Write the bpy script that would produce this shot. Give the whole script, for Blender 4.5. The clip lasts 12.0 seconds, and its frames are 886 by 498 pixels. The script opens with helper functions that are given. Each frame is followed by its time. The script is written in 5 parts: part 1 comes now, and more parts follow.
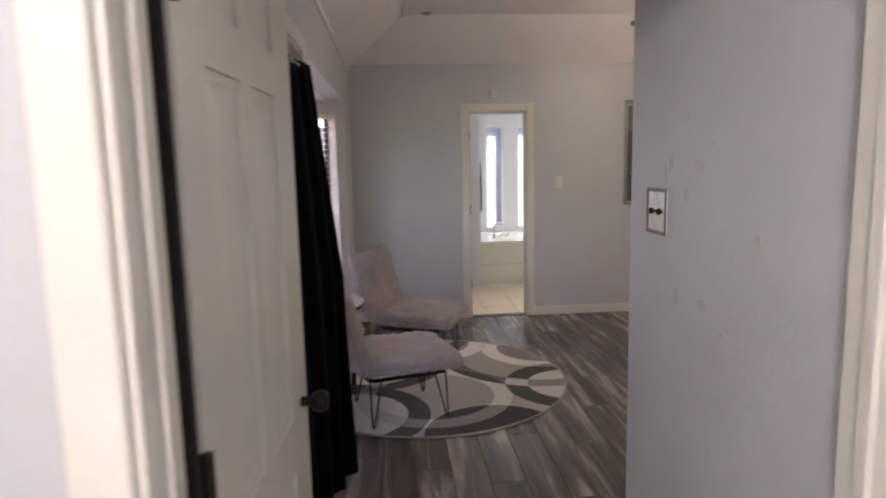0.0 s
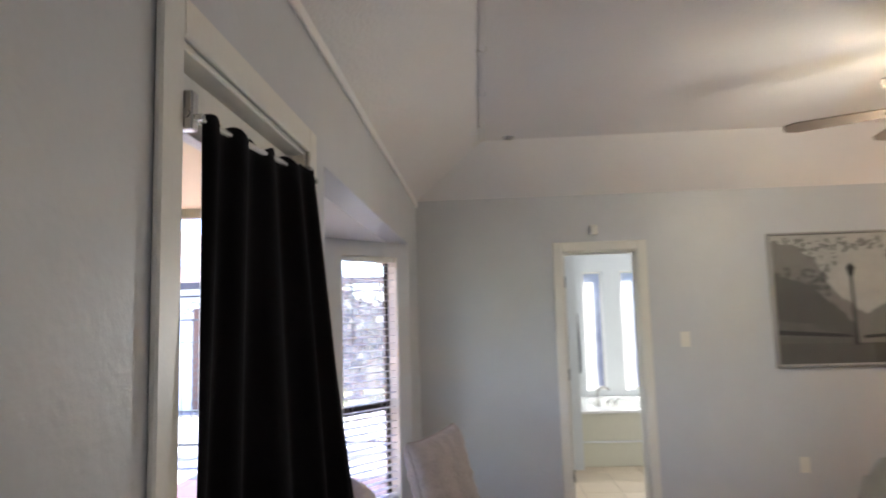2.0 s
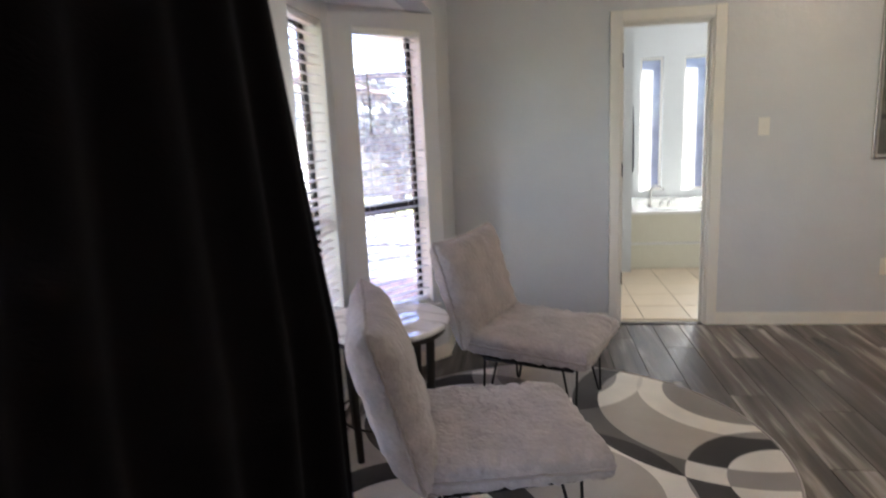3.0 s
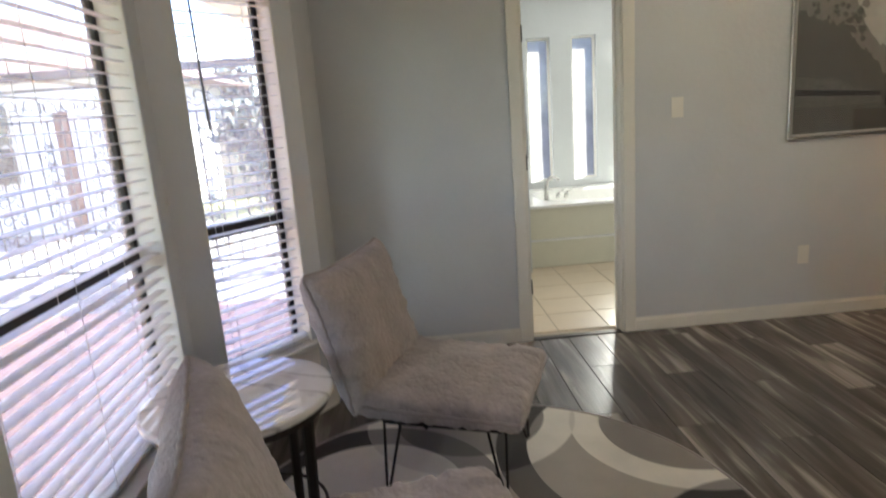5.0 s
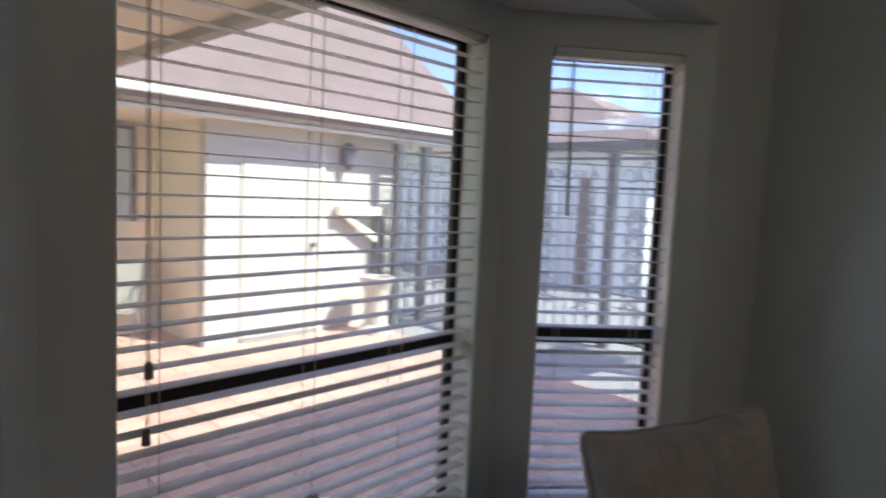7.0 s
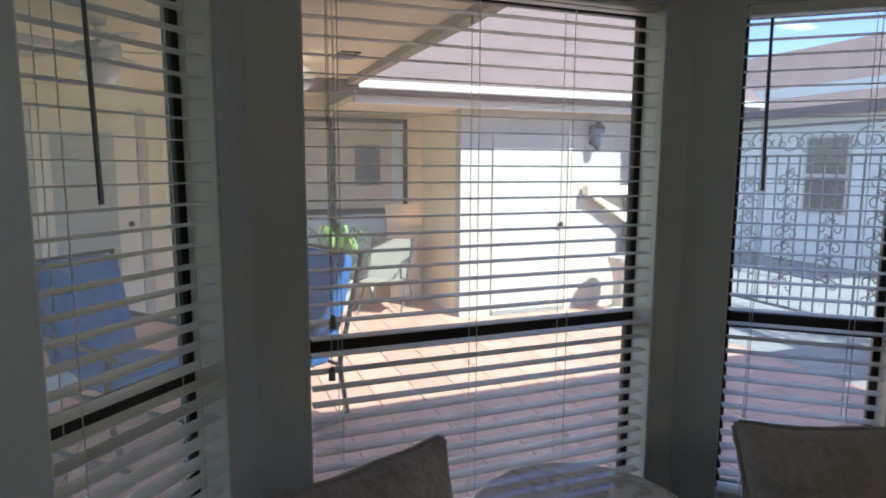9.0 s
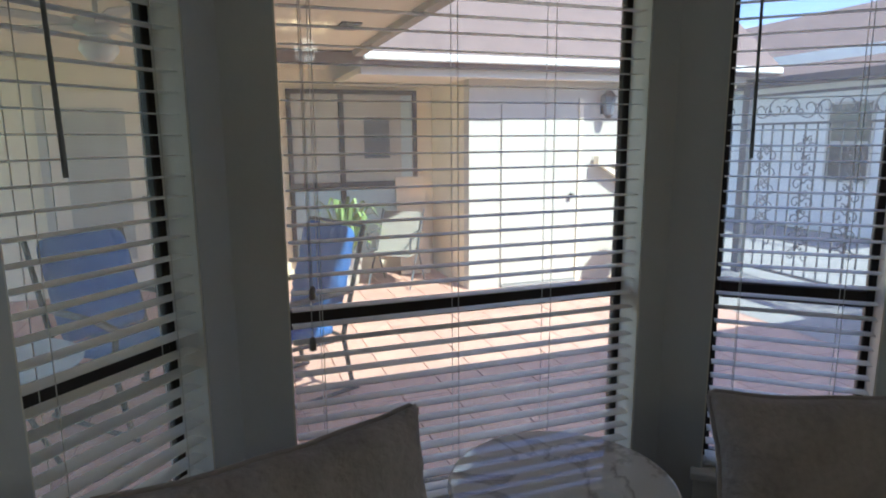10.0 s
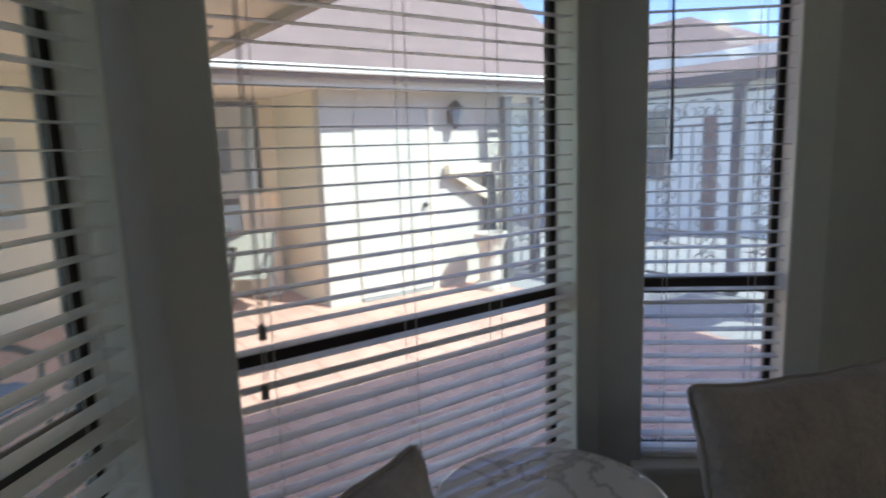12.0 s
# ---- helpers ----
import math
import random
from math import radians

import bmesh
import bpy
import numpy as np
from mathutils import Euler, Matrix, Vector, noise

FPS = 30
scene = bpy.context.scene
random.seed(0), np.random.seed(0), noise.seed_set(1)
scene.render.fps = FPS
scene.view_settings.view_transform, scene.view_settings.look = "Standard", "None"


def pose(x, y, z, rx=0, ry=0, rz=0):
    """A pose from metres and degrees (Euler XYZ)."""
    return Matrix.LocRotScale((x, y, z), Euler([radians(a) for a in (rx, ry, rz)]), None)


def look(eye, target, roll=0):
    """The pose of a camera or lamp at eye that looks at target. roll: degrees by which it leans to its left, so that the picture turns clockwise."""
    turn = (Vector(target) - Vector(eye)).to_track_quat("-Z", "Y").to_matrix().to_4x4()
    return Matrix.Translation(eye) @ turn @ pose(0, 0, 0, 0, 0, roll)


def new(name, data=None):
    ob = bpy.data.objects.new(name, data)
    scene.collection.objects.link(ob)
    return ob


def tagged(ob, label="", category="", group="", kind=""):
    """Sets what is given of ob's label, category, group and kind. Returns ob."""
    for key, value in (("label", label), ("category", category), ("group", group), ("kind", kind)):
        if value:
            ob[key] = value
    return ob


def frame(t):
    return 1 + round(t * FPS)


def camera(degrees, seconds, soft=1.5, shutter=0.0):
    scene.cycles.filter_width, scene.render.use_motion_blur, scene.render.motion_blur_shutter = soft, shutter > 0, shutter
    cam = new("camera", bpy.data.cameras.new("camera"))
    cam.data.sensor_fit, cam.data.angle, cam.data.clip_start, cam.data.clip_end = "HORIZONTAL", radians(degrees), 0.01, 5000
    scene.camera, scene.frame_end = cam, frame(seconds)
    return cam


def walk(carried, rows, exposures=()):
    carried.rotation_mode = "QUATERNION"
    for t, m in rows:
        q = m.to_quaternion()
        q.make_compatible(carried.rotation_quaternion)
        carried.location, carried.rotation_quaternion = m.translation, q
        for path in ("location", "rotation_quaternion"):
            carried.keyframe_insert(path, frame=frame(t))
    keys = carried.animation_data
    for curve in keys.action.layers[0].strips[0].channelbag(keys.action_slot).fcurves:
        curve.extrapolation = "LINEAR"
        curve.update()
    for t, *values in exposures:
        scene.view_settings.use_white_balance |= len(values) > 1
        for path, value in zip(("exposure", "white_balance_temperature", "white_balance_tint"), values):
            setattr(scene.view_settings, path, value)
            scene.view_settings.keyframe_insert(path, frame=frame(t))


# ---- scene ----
cam = camera(71.2, 12.0, soft=1.8, shutter=0.5)
METRES, EYE, TILT, LEAN, TURN = 4.5, 1.54, 0.0, 0.0, -4.4
ROWS = [
    (0.0, 0.0, 0.0, 0.0, -0.18, -7.84, 1.29),
    (0.5, -0.001, 0.0738, -0.001, -3.95, -7.63, 1.63),
    (1.0, -0.0029, 0.1342, -0.0015, -2.92, -9.75, 1.72),
    (1.5, -0.0049, 0.2017, 0.0017, 0.32, -6.92, 1.41),
    (2.0, 0.0006, 0.265, 0.0084, 7.95, 6.04, 1.67),
    (2.5, 0.0032, 0.3277, -0.0071, 14.41, -2.88, 1.86),
    (4.5, -0.0203, 0.5228, -0.0327, -0.08, -17.76, 3.09),
    (5.0, -0.0299, 0.5533, -0.0263, 0.69, -12.68, 4.17),
    (5.5, 0.0013, 0.5839, -0.0263, 14.98, -10.41, 1.85),
    (6.0, 0.0315, 0.6236, -0.0243, 24.7, -11.55, 3.67),
    (6.5, 0.0327, 0.6784, -0.0205, 32.91, -6.8, -1.04),
    (7.0, 0.038, 0.7323, -0.0163, 48.14, -5.16, -2.65),
    (7.5, 0.045, 0.7653, -0.0151, 60.82, -4.9, -2.18),
    (9.5, 0.1063, 0.7883, -0.0127, 74.27, -8.65, 0.02),
    (10.0, 0.1057, 0.803, -0.014, 75.02, -10.17, 0.43),
    (10.5, 0.1004, 0.7934, -0.0149, 74.95, -11.5, 0.96),
    (11.0, 0.0934, 0.7625, -0.0139, 72.82, -11.4, 1.65),
    (11.5, 0.0845, 0.7391, -0.0142, 67.73, -11.01, 1.74),
    (12.0, 0.0476, 0.744, -0.0147, 58.62, -9.41, 1.87),
]

EXPOSURES = [(0.0, 3.75, 6200, 17), (0.5, 4.15, 5950, 15), (1.0, 4.3, 5900, 13), (1.5, 4.15, 5900, 10), (2.5, 4.15, 5950, 9), (4.5, 4.15, 6200, 6), (5.0, 3.85, 6300, 4), (5.5, 3.35, 6350, 3), (6.0, 3.0, 6350, 3), (6.5, 2.65, 6300, 2), (7.0, 2.2, 5900, 0), (7.5, 2.05, 5650, -4), (9.5, 2.1, 5600, -6), (12.0, 2.1, 5600, -6)]
walk(cam, [(t, pose(0, 0, EYE, TILT, LEAN, TURN) @ pose(METRES * x, METRES * y, METRES * z, 90 + pitch, roll, yaw)) for t, x, y, z, yaw, pitch, roll in ROWS], EXPOSURES)

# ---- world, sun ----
FAN_WATTS, HALL_FILL_WATTS, BATH_WATTS = 0.6, 6.2, 1.2
SUN = Vector((0.58, 0.30, 0.75)).normalized()
world = bpy.data.worlds.new("sky")
scene.world = world
world.use_nodes = True
wn, wl = world.node_tree.nodes, world.node_tree.links
wn.clear()
sky = wn.new("ShaderNodeTexSky")
sky.sky_type = "NISHITA"
sky.sun_disc = False
sky.sun_elevation = math.asin(SUN.z)
sky.sun_rotation = math.atan2(SUN.x, SUN.y)
sky.air_density, sky.dust_density, sky.ozone_density, sky.altitude = 1.0, 0.3, 3.0, 500
w_co = wn.new("ShaderNodeTexCoord")
w_map = wn.new("ShaderNodeMapping")
w_map.inputs["Location"].default_value = (2.4, 0.3, 1.9)
w_map.inputs["Scale"].default_value = (2.2, 2.2, 6.0)
w_noise = wn.new("ShaderNodeTexNoise")
w_noise.inputs["Scale"].default_value = 1.6
w_noise.inputs["Detail"].default_value = 7
w_ramp = wn.new("ShaderNodeValToRGB")
w_ramp.color_ramp.elements[0].position = 0.585
w_ramp.color_ramp.elements[1].position = 0.76
w_mix = wn.new("ShaderNodeMixRGB")
w_mix.inputs["Color2"].default_value = (17, 17, 17.4, 1)
w_bg = wn.new("ShaderNodeBackground")
w_bg.inputs["Strength"].default_value = 0.15
w_out = wn.new("ShaderNodeOutputWorld")
wl.new(w_co.outputs["Generated"], w_map.inputs["Vector"])
wl.new(w_map.outputs["Vector"], w_noise.inputs["Vector"])
wl.new(w_noise.outputs["Fac"], w_ramp.inputs["Fac"])
wl.new(w_ramp.outputs["Color"], w_mix.inputs["Fac"])
w_hsv = wn.new("ShaderNodeHueSaturation")
w_hsv.inputs["Saturation"].default_value, w_hsv.inputs["Value"].default_value = 1.05, 0.58
w_hsv.inputs["Hue"].default_value = 0.53
wl.new(sky.outputs["Color"], w_hsv.inputs["Color"])
wl.new(w_hsv.outputs["Color"], w_mix.inputs["Color1"])
wl.new(w_mix.outputs["Color"], w_bg.inputs["Color"])
wl.new(w_bg.outputs["Background"], w_out.inputs["Surface"])

sun = new("sun", bpy.data.lights.new("sun", "SUN"))
sun.data.energy, sun.data.angle, sun.data.color = 2.6, radians(0.5), (1.0, 0.94, 0.85)
sun.matrix_basis = look((0, 0, 0), tuple(-SUN))


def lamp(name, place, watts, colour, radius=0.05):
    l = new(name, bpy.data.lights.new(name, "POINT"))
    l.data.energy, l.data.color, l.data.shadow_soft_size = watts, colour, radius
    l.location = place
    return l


# ---- materials ----
def mat(name, colour, rough=0.6, metal=0.0, var=0.1, scale=12.0, fine=0.04, fscale=90.0, bump=0.0, bscale=120.0, sheen=0.0, stretch=(1, 1, 1), rnd=0.0, spec=0.5, space="Object"):
    m = bpy.data.materials.new(name)
    m.use_nodes = True
    n, l = m.node_tree.nodes, m.node_tree.links
    b = n["Principled BSDF"]
    b.inputs["Roughness"].default_value = rough
    b.inputs["Metallic"].default_value = metal
    b.inputs["Specular IOR Level"].default_value = spec
    if sheen:
        b.inputs["Sheen Weight"].default_value = sheen
        b.inputs["Sheen Roughness"].default_value = 0.4
    co = n.new("ShaderNodeTexCoord")
    mp = n.new("ShaderNodeMapping")
    mp.inputs["Scale"].default_value = stretch
    l.new(co.outputs[space], mp.inputs["Vector"])
    vec = mp.outputs["Vector"]
    if rnd:
        oi = n.new("ShaderNodeObjectInfo")
        add = n.new("ShaderNodeVectorMath")
        add.operation = "MULTIPLY_ADD"
        add.inputs[0].default_value = (37.0, 53.0, 71.0)
        l.new(oi.outputs["Random"], add.inputs[1])
        l.new(vec, add.inputs[2])
        vec = add.outputs[0]
    n1, n2 = n.new("ShaderNodeTexNoise"), n.new("ShaderNodeTexNoise")
    n1.inputs["Scale"].default_value, n1.inputs["Detail"].default_value = scale, 4
    n2.inputs["Scale"].default_value, n2.inputs["Detail"].default_value = fscale, 3
    l.new(vec, n1.inputs["Vector"]), l.new(vec, n2.inputs["Vector"])
    val = n.new("ShaderNodeMath")
    val.operation = "MULTIPLY_ADD"
    val.inputs[1].default_value, val.inputs[2].default_value = 2 * var, 1 - var
    l.new(n1.outputs["Fac"], val.inputs[0])
    val2 = n.new("ShaderNodeMath")
    val2.operation = "MULTIPLY_ADD"
    val2.inputs[1].default_value = 2 * fine
    l.new(n2.outputs["Fac"], val2.inputs[0]), l.new(val.outputs[0], val2.inputs[2])
    out = val2.outputs[0]
    if rnd:
        val3 = n.new("ShaderNodeMath")
        val3.operation = "MULTIPLY_ADD"
        val3.inputs[1].default_value = 2 * rnd
        l.new(oi.outputs["Random"], val3.inputs[0])
        sub = n.new("ShaderNodeMath")
        sub.operation = "SUBTRACT"
        sub.inputs[1].default_value = rnd
        l.new(out, val3.inputs[2]), l.new(val3.outputs[0], sub.inputs[0])
        out = sub.outputs[0]
    hsv = n.new("ShaderNodeHueSaturation")
    hsv.inputs["Color"].default_value = (*colour, 1)
    l.new(out, hsv.inputs["Value"])
    l.new(hsv.outputs["Color"], b.inputs["Base Color"])
    if bump:
        bn, bp = n.new("ShaderNodeTexNoise"), n.new("ShaderNodeBump")
        bn.inputs["Scale"].default_value, bn.inputs["Detail"].default_value = bscale, 4
        bp.inputs["Strength"].default_value, bp.inputs["Distance"].default_value = bump, 0.01
        l.new(vec, bn.inputs["Vector"]), l.new(bn.outputs["Fac"], bp.inputs["Height"]), l.new(bp.outputs["Normal"], b.inputs["Normal"])
    return m


def glow(name, colour, strength):
    m = bpy.data.materials.new(name)
    m.use_nodes = True
    b = m.node_tree.nodes["Principled BSDF"]
    b.inputs["Base Color"].default_value = (*colour, 1)
    b.inputs["Emission Color"].default_value = (*colour, 1)
    b.inputs["Emission Strength"].default_value = strength
    return m


def glass(name, tint=(0.97, 0.98, 0.98), gloss=0.035, rough=0.0, dust=0.0):
    m = bpy.data.materials.new(name)
    m.use_nodes = True
    n, l = m.node_tree.nodes, m.node_tree.links
    n.remove(n["Principled BSDF"])
    tr, gl, mx = n.new("ShaderNodeBsdfTransparent"), n.new("ShaderNodeBsdfGlossy"), n.new("ShaderNodeMixShader")
    tr.inputs["Color"].default_value = (*tint, 1)
    gl.inputs["Roughness"].default_value = rough
    mx.inputs[0].default_value = gloss
    l.new(tr.outputs[0], mx.inputs[1]), l.new(gl.outputs[0], mx.inputs[2])
    out = mx.outputs[0]
    if dust:
        tl_, co, nz, rg, m2 = n.new("ShaderNodeBsdfTranslucent"), n.new("ShaderNodeTexCoord"), n.new("ShaderNodeTexNoise"), n.new("ShaderNodeMapRange"), n.new("ShaderNodeMixShader")
        tl_.inputs["Color"].default_value = (0.9, 0.88, 0.84, 1)
        nz.inputs["Scale"].default_value, nz.inputs["Detail"].default_value = 5.0, 6
        rg.inputs["To Min"].default_value, rg.inputs["To Max"].default_value = dust * 0.5, dust * 1.5
        l.new(co.outputs["Object"], nz.inputs["Vector"]), l.new(nz.outputs["Fac"], rg.inputs["Value"]), l.new(rg.outputs["Result"], m2.inputs[0])
        l.new(out, m2.inputs[1]), l.new(tl_.outputs[0], m2.inputs[2])
        out = m2.outputs[0]
    l.new(out, n["Material Output"].inputs["Surface"])
    return m


def marble(name):
    m = mat(name, (0.76, 0.75, 0.74), rough=0.03, var=0.05, scale=5, spec=0.8)
    n, l = m.node_tree.nodes, m.node_tree.links
    b = n["Principled BSDF"]
    old = b.inputs["Base Color"].links[0].from_socket
    co = n.new("ShaderNodeTexCoord")
    nz = n.new("ShaderNodeTexNoise")
    nz.inputs["Scale"].default_value, nz.inputs["Detail"].default_value, nz.inputs["Distortion"].default_value = 2.4, 6, 1.1
    ab, rp, mx = n.new("ShaderNodeMath"), n.new("ShaderNodeValToRGB"), n.new("ShaderNodeMixRGB")
    sb = n.new("ShaderNodeMath")
    sb.operation, sb.inputs[1].default_value = "SUBTRACT", 0.5
    ab.operation = "ABSOLUTE"
    rp.color_ramp.elements[0].color, rp.color_ramp.elements[0].position = (0.6, 0.6, 0.6, 1), 0.0
    rp.color_ramp.elements[1].color, rp.color_ramp.elements[1].position = (0, 0, 0, 1), 0.03
    mx.inputs["Color2"].default_value = (0.22, 0.20, 0.19, 1)
    l.new(co.outputs["Object"], nz.inputs["Vector"]), l.new(nz.outputs["Fac"], sb.inputs[0]), l.new(sb.outputs[0], ab.inputs[0])
    l.new(ab.outputs[0], rp.inputs["Fac"]), l.new(rp.outputs["Color"], mx.inputs["Fac"]), l.new(old, mx.inputs["Color1"])
    l.new(mx.outputs["Color"], b.inputs["Base Color"])
    return m


def rings(name, circles, palette):
    """Rug weave: overlapping ring outlines cut the field into tones."""
    m = mat(name, (1, 1, 1), rough=0.95, var=0.12, scale=9, fine=0.12, fscale=160, bump=0.4, bscale=300, sheen=0.2)
    n, l = m.node_tree.nodes, m.node_tree.links
    b = n["Principled BSDF"]
    old = b.inputs["Base Color"].links[0].from_socket
    co = n.new("ShaderNodeTexCoord")
    total = None
    for cx, cy, r, weight in circles:
        d = n.new("ShaderNodeVectorMath")
        d.operation = "DISTANCE"
        d.inputs[1].default_value = (cx, cy, 0.012)
        l.new(co.outputs["Object"], d.inputs[0])
        lt = n.new("ShaderNodeMath")
        lt.operation, lt.inputs[1].default_value = "LESS_THAN", r
        l.new(d.outputs["Value"], lt.inputs[0])
        w = n.new("ShaderNodeMath")
        w.operation, w.inputs[1].default_value = "MULTIPLY_ADD", weight
        l.new(lt.outputs[0], w.inputs[0])
        if total:
            l.new(total, w.inputs[2])
        else:
            w.inputs[2].default_value = 0.07
        total = w.outputs[0]
    fr = n.new("ShaderNodeMath")
    fr.operation, fr.inputs[1].default_value = "MODULO", 1.0
    l.new(total, fr.inputs[0])
    rp = n.new("ShaderNodeValToRGB")
    rp.color_ramp.interpolation = "CONSTANT"
    el = rp.color_ramp.elements
    while len(el) < len(palette):
        el.new(0.5)
    for i, c in enumerate(palette):
        el[i].position = i / len(palette)
        el[i].color = (*c, 1)
    l.new(fr.outputs[0], rp.inputs["Fac"])
    mx = n.new("ShaderNodeMixRGB")
    mx.blend_type, mx.inputs["Fac"].default_value = "MULTIPLY", 1.0
    l.new(rp.outputs["Color"], mx.inputs["Color1"]), l.new(old, mx.inputs["Color2"])
    l.new(mx.outputs["Color"], b.inputs["Base Color"])
    return m


def planks(name):
    m = mat(name, (1, 1, 1), rough=0.27, var=0.10, scale=3, fine=0.10, fscale=6, stretch=(10, 0.8, 1), rnd=0.10, bump=0.10, bscale=9)
    n, l = m.node_tree.nodes, m.node_tree.links
    b = n["Principled BSDF"]
    old = b.inputs["Base Color"].links[0].from_socket
    vec = [x for x in n if x.bl_idname == "ShaderNodeVectorMath"][0].outputs[0]
    nz = n.new("ShaderNodeTexNoise")
    nz.inputs["Scale"].default_value, nz.inputs["Detail"].default_value, nz.inputs["Distortion"].default_value = 1.3, 5, 0.5
    rp, mx = n.new("ShaderNodeValToRGB"), n.new("ShaderNodeMixRGB")
    el = rp.color_ramp.elements
    el[0].position, el[0].color = 0.36, (0.078, 0.067, 0.060, 1)
    el[1].position, el[1].color = 0.68, (0.37, 0.335, 0.305, 1)
    mid = el.new(0.54)
    mid.color = (0.148, 0.129, 0.116, 1)
    mx.blend_type, mx.inputs["Fac"].default_value = "MULTIPLY", 1.0
    l.new(vec, nz.inputs["Vector"]), l.new(nz.outputs["Fac"], rp.inputs["Fac"])
    l.new(rp.outputs["Color"], mx.inputs["Color1"]), l.new(old, mx.inputs["Color2"]), l.new(mx.outputs["Color"], b.inputs["Base Color"])
    return m


M_WALL = mat("grey_wall_paint", (0.585, 0.598, 0.625), rough=0.40, var=0.07, scale=3, fine=0.03, bump=0.16, bscale=34)
M_CEIL = mat("ceiling_paint", (0.82, 0.81, 0.82), rough=0.7, var=0.05, scale=2, bump=0.3, bscale=60)
# Whiter than the main ceiling: the bay's bounced daylight is put into the colour.
M_BAYCEIL = mat("bay_bounce_ceiling_paint", (0.88, 0.88, 0.88), rough=0.7, var=0.03, scale=2, bump=0.2, bscale=60)
M_TRIM = mat("white_trim_paint", (0.78, 0.76, 0.71), rough=0.35, var=0.04, scale=6, bump=0.05)
M_DOOR = mat("white_door_paint", (0.76, 0.75, 0.70), rough=0.32, var=0.04, scale=5, bump=0.08, bscale=40)
M_PLANK = planks("grey_laminate")
M_JOINT = mat("dark_joint", (0.03, 0.027, 0.025), rough=0.8)
M_TILE = mat("beige_tile", (0.70, 0.58, 0.43), rough=0.3, var=0.1, scale=5, rnd=0.05)
M_GROUT = mat("grout", (0.50, 0.43, 0.34), rough=0.9)
M_BATH = mat("bath_wall_paint", (0.62, 0.64, 0.645), rough=0.5, var=0.03)
M_TUB = mat("white_acrylic", (0.80, 0.80, 0.77), rough=0.12, var=0.02)
M_TUBWALL = mat("cream_panel", (0.66, 0.64, 0.52), rough=0.3, var=0.04)
M_BRONZE = mat("dark_bronze", (0.035, 0.028, 0.022), rough=0.35, metal=0.7)
M_BLACKMETAL = mat("black_metal", (0.018, 0.017, 0.017), rough=0.4, metal=0.6)
M_SASH = mat("dark_bronze_sash", (0.022, 0.017, 0.014), rough=0.45, metal=0.3)
M_CHROME = mat("brushed_nickel", (0.55, 0.54, 0.52), rough=0.25, metal=1.0)
M_SLAT = mat("white_slat", (0.84, 0.83, 0.80), rough=0.4, var=0.04, rnd=0.03)
M_CORD = mat("white_cord", (0.62, 0.60, 0.56), rough=0.8)
M_WAND = mat("smoky_plastic", (0.16, 0.16, 0.16), rough=0.3)
M_TASSEL = mat("grey_plastic", (0.22, 0.21, 0.20), rough=0.5)
M_VELVET = mat("taupe_plush", (0.36, 0.325, 0.327), rough=0.95, var=0.35, scale=9, fine=0.22, fscale=70, bump=1.0, bscale=45, sheen=0.2, spec=0.1)
M_PIPING = mat("taupe_piping", (0.36, 0.32, 0.315), rough=0.95, var=0.1, bump=0.3, sheen=0.3, spec=0.1)
M_CURTAIN = mat("black_velvet", (0.011, 0.009, 0.010), rough=0.95, var=0.3, scale=4, sheen=0.05, spec=0.03, bump=0.2, bscale=200)
M_MARBLE = marble("white_marble")
M_GLASS = glass("window_glass")
M_DUSTY = glass("dusty_window_glass", dust=0.125)
M_OBSCURE = glass("bath_glass", (0.16, 0.17, 0.19), 0.05, 0.05, dust=0.24)
M_BULB = glow("lit_bulb", (1.0, 0.86, 0.6), 4.0)
M_SHADEGLASS = glow("lit_glass_shade", (1.0, 0.87, 0.64), 0.42)
M_FANWOOD = mat("fan_blade", (0.16, 0.13, 0.11), rough=0.4, var=0.15, stretch=(8, 1, 1))
M_LINEN = mat("sage_satin_cover", (0.50, 0.49, 0.455), rough=0.45, var=0.12, scale=6, bump=0.4, bscale=14, sheen=0.3)
M_TOWEL = mat("charcoal_towel", (0.07, 0.07, 0.075), rough=0.95, var=0.2, bump=0.4, bscale=120)
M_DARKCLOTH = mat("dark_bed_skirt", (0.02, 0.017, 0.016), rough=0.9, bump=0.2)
M_PLATE = mat("dark_switch_border", (0.20, 0.18, 0.16), rough=0.4, metal=0.35)
M_PEWTER = mat("mottled_switch_plate", (0.62, 0.60, 0.56), rough=0.3, metal=0.2, var=0.35, scale=45, fine=0.2, fscale=140)
M_PLASTER = mat("spackle_patch", (0.53, 0.53, 0.54), rough=0.6, var=0.12, scale=30)
M_LAMPSHADE = glow("lit_fabric_shade", (1.0, 0.62, 0.30), 0.5)
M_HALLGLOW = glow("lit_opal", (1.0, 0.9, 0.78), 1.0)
M_PATIOGLOBE = mat("opal_glass", (0.80, 0.76, 0.66), rough=0.2, var=0.03)
M_PRINT_SKY = mat("print_sky", (0.46, 0.44, 0.42), rough=0.5, var=0.25, scale=4, fine=0.15, fscale=25)
M_PRINT_HAZE = mat("print_haze", (0.20, 0.188, 0.176), rough=0.5, var=0.3, scale=7, fine=0.2, fscale=40)
M_PRINT_MID = mat("print_grey", (0.11, 0.103, 0.096), rough=0.5, var=0.3, scale=9)
M_PRINT_DARK = mat("print_dark", (0.085, 0.08, 0.075), rough=0.5, var=0.9, scale=22, fine=0.8, fscale=70)
M_PRINT_BLACK = mat("print_black", (0.03, 0.03, 0.03), rough=0.5)
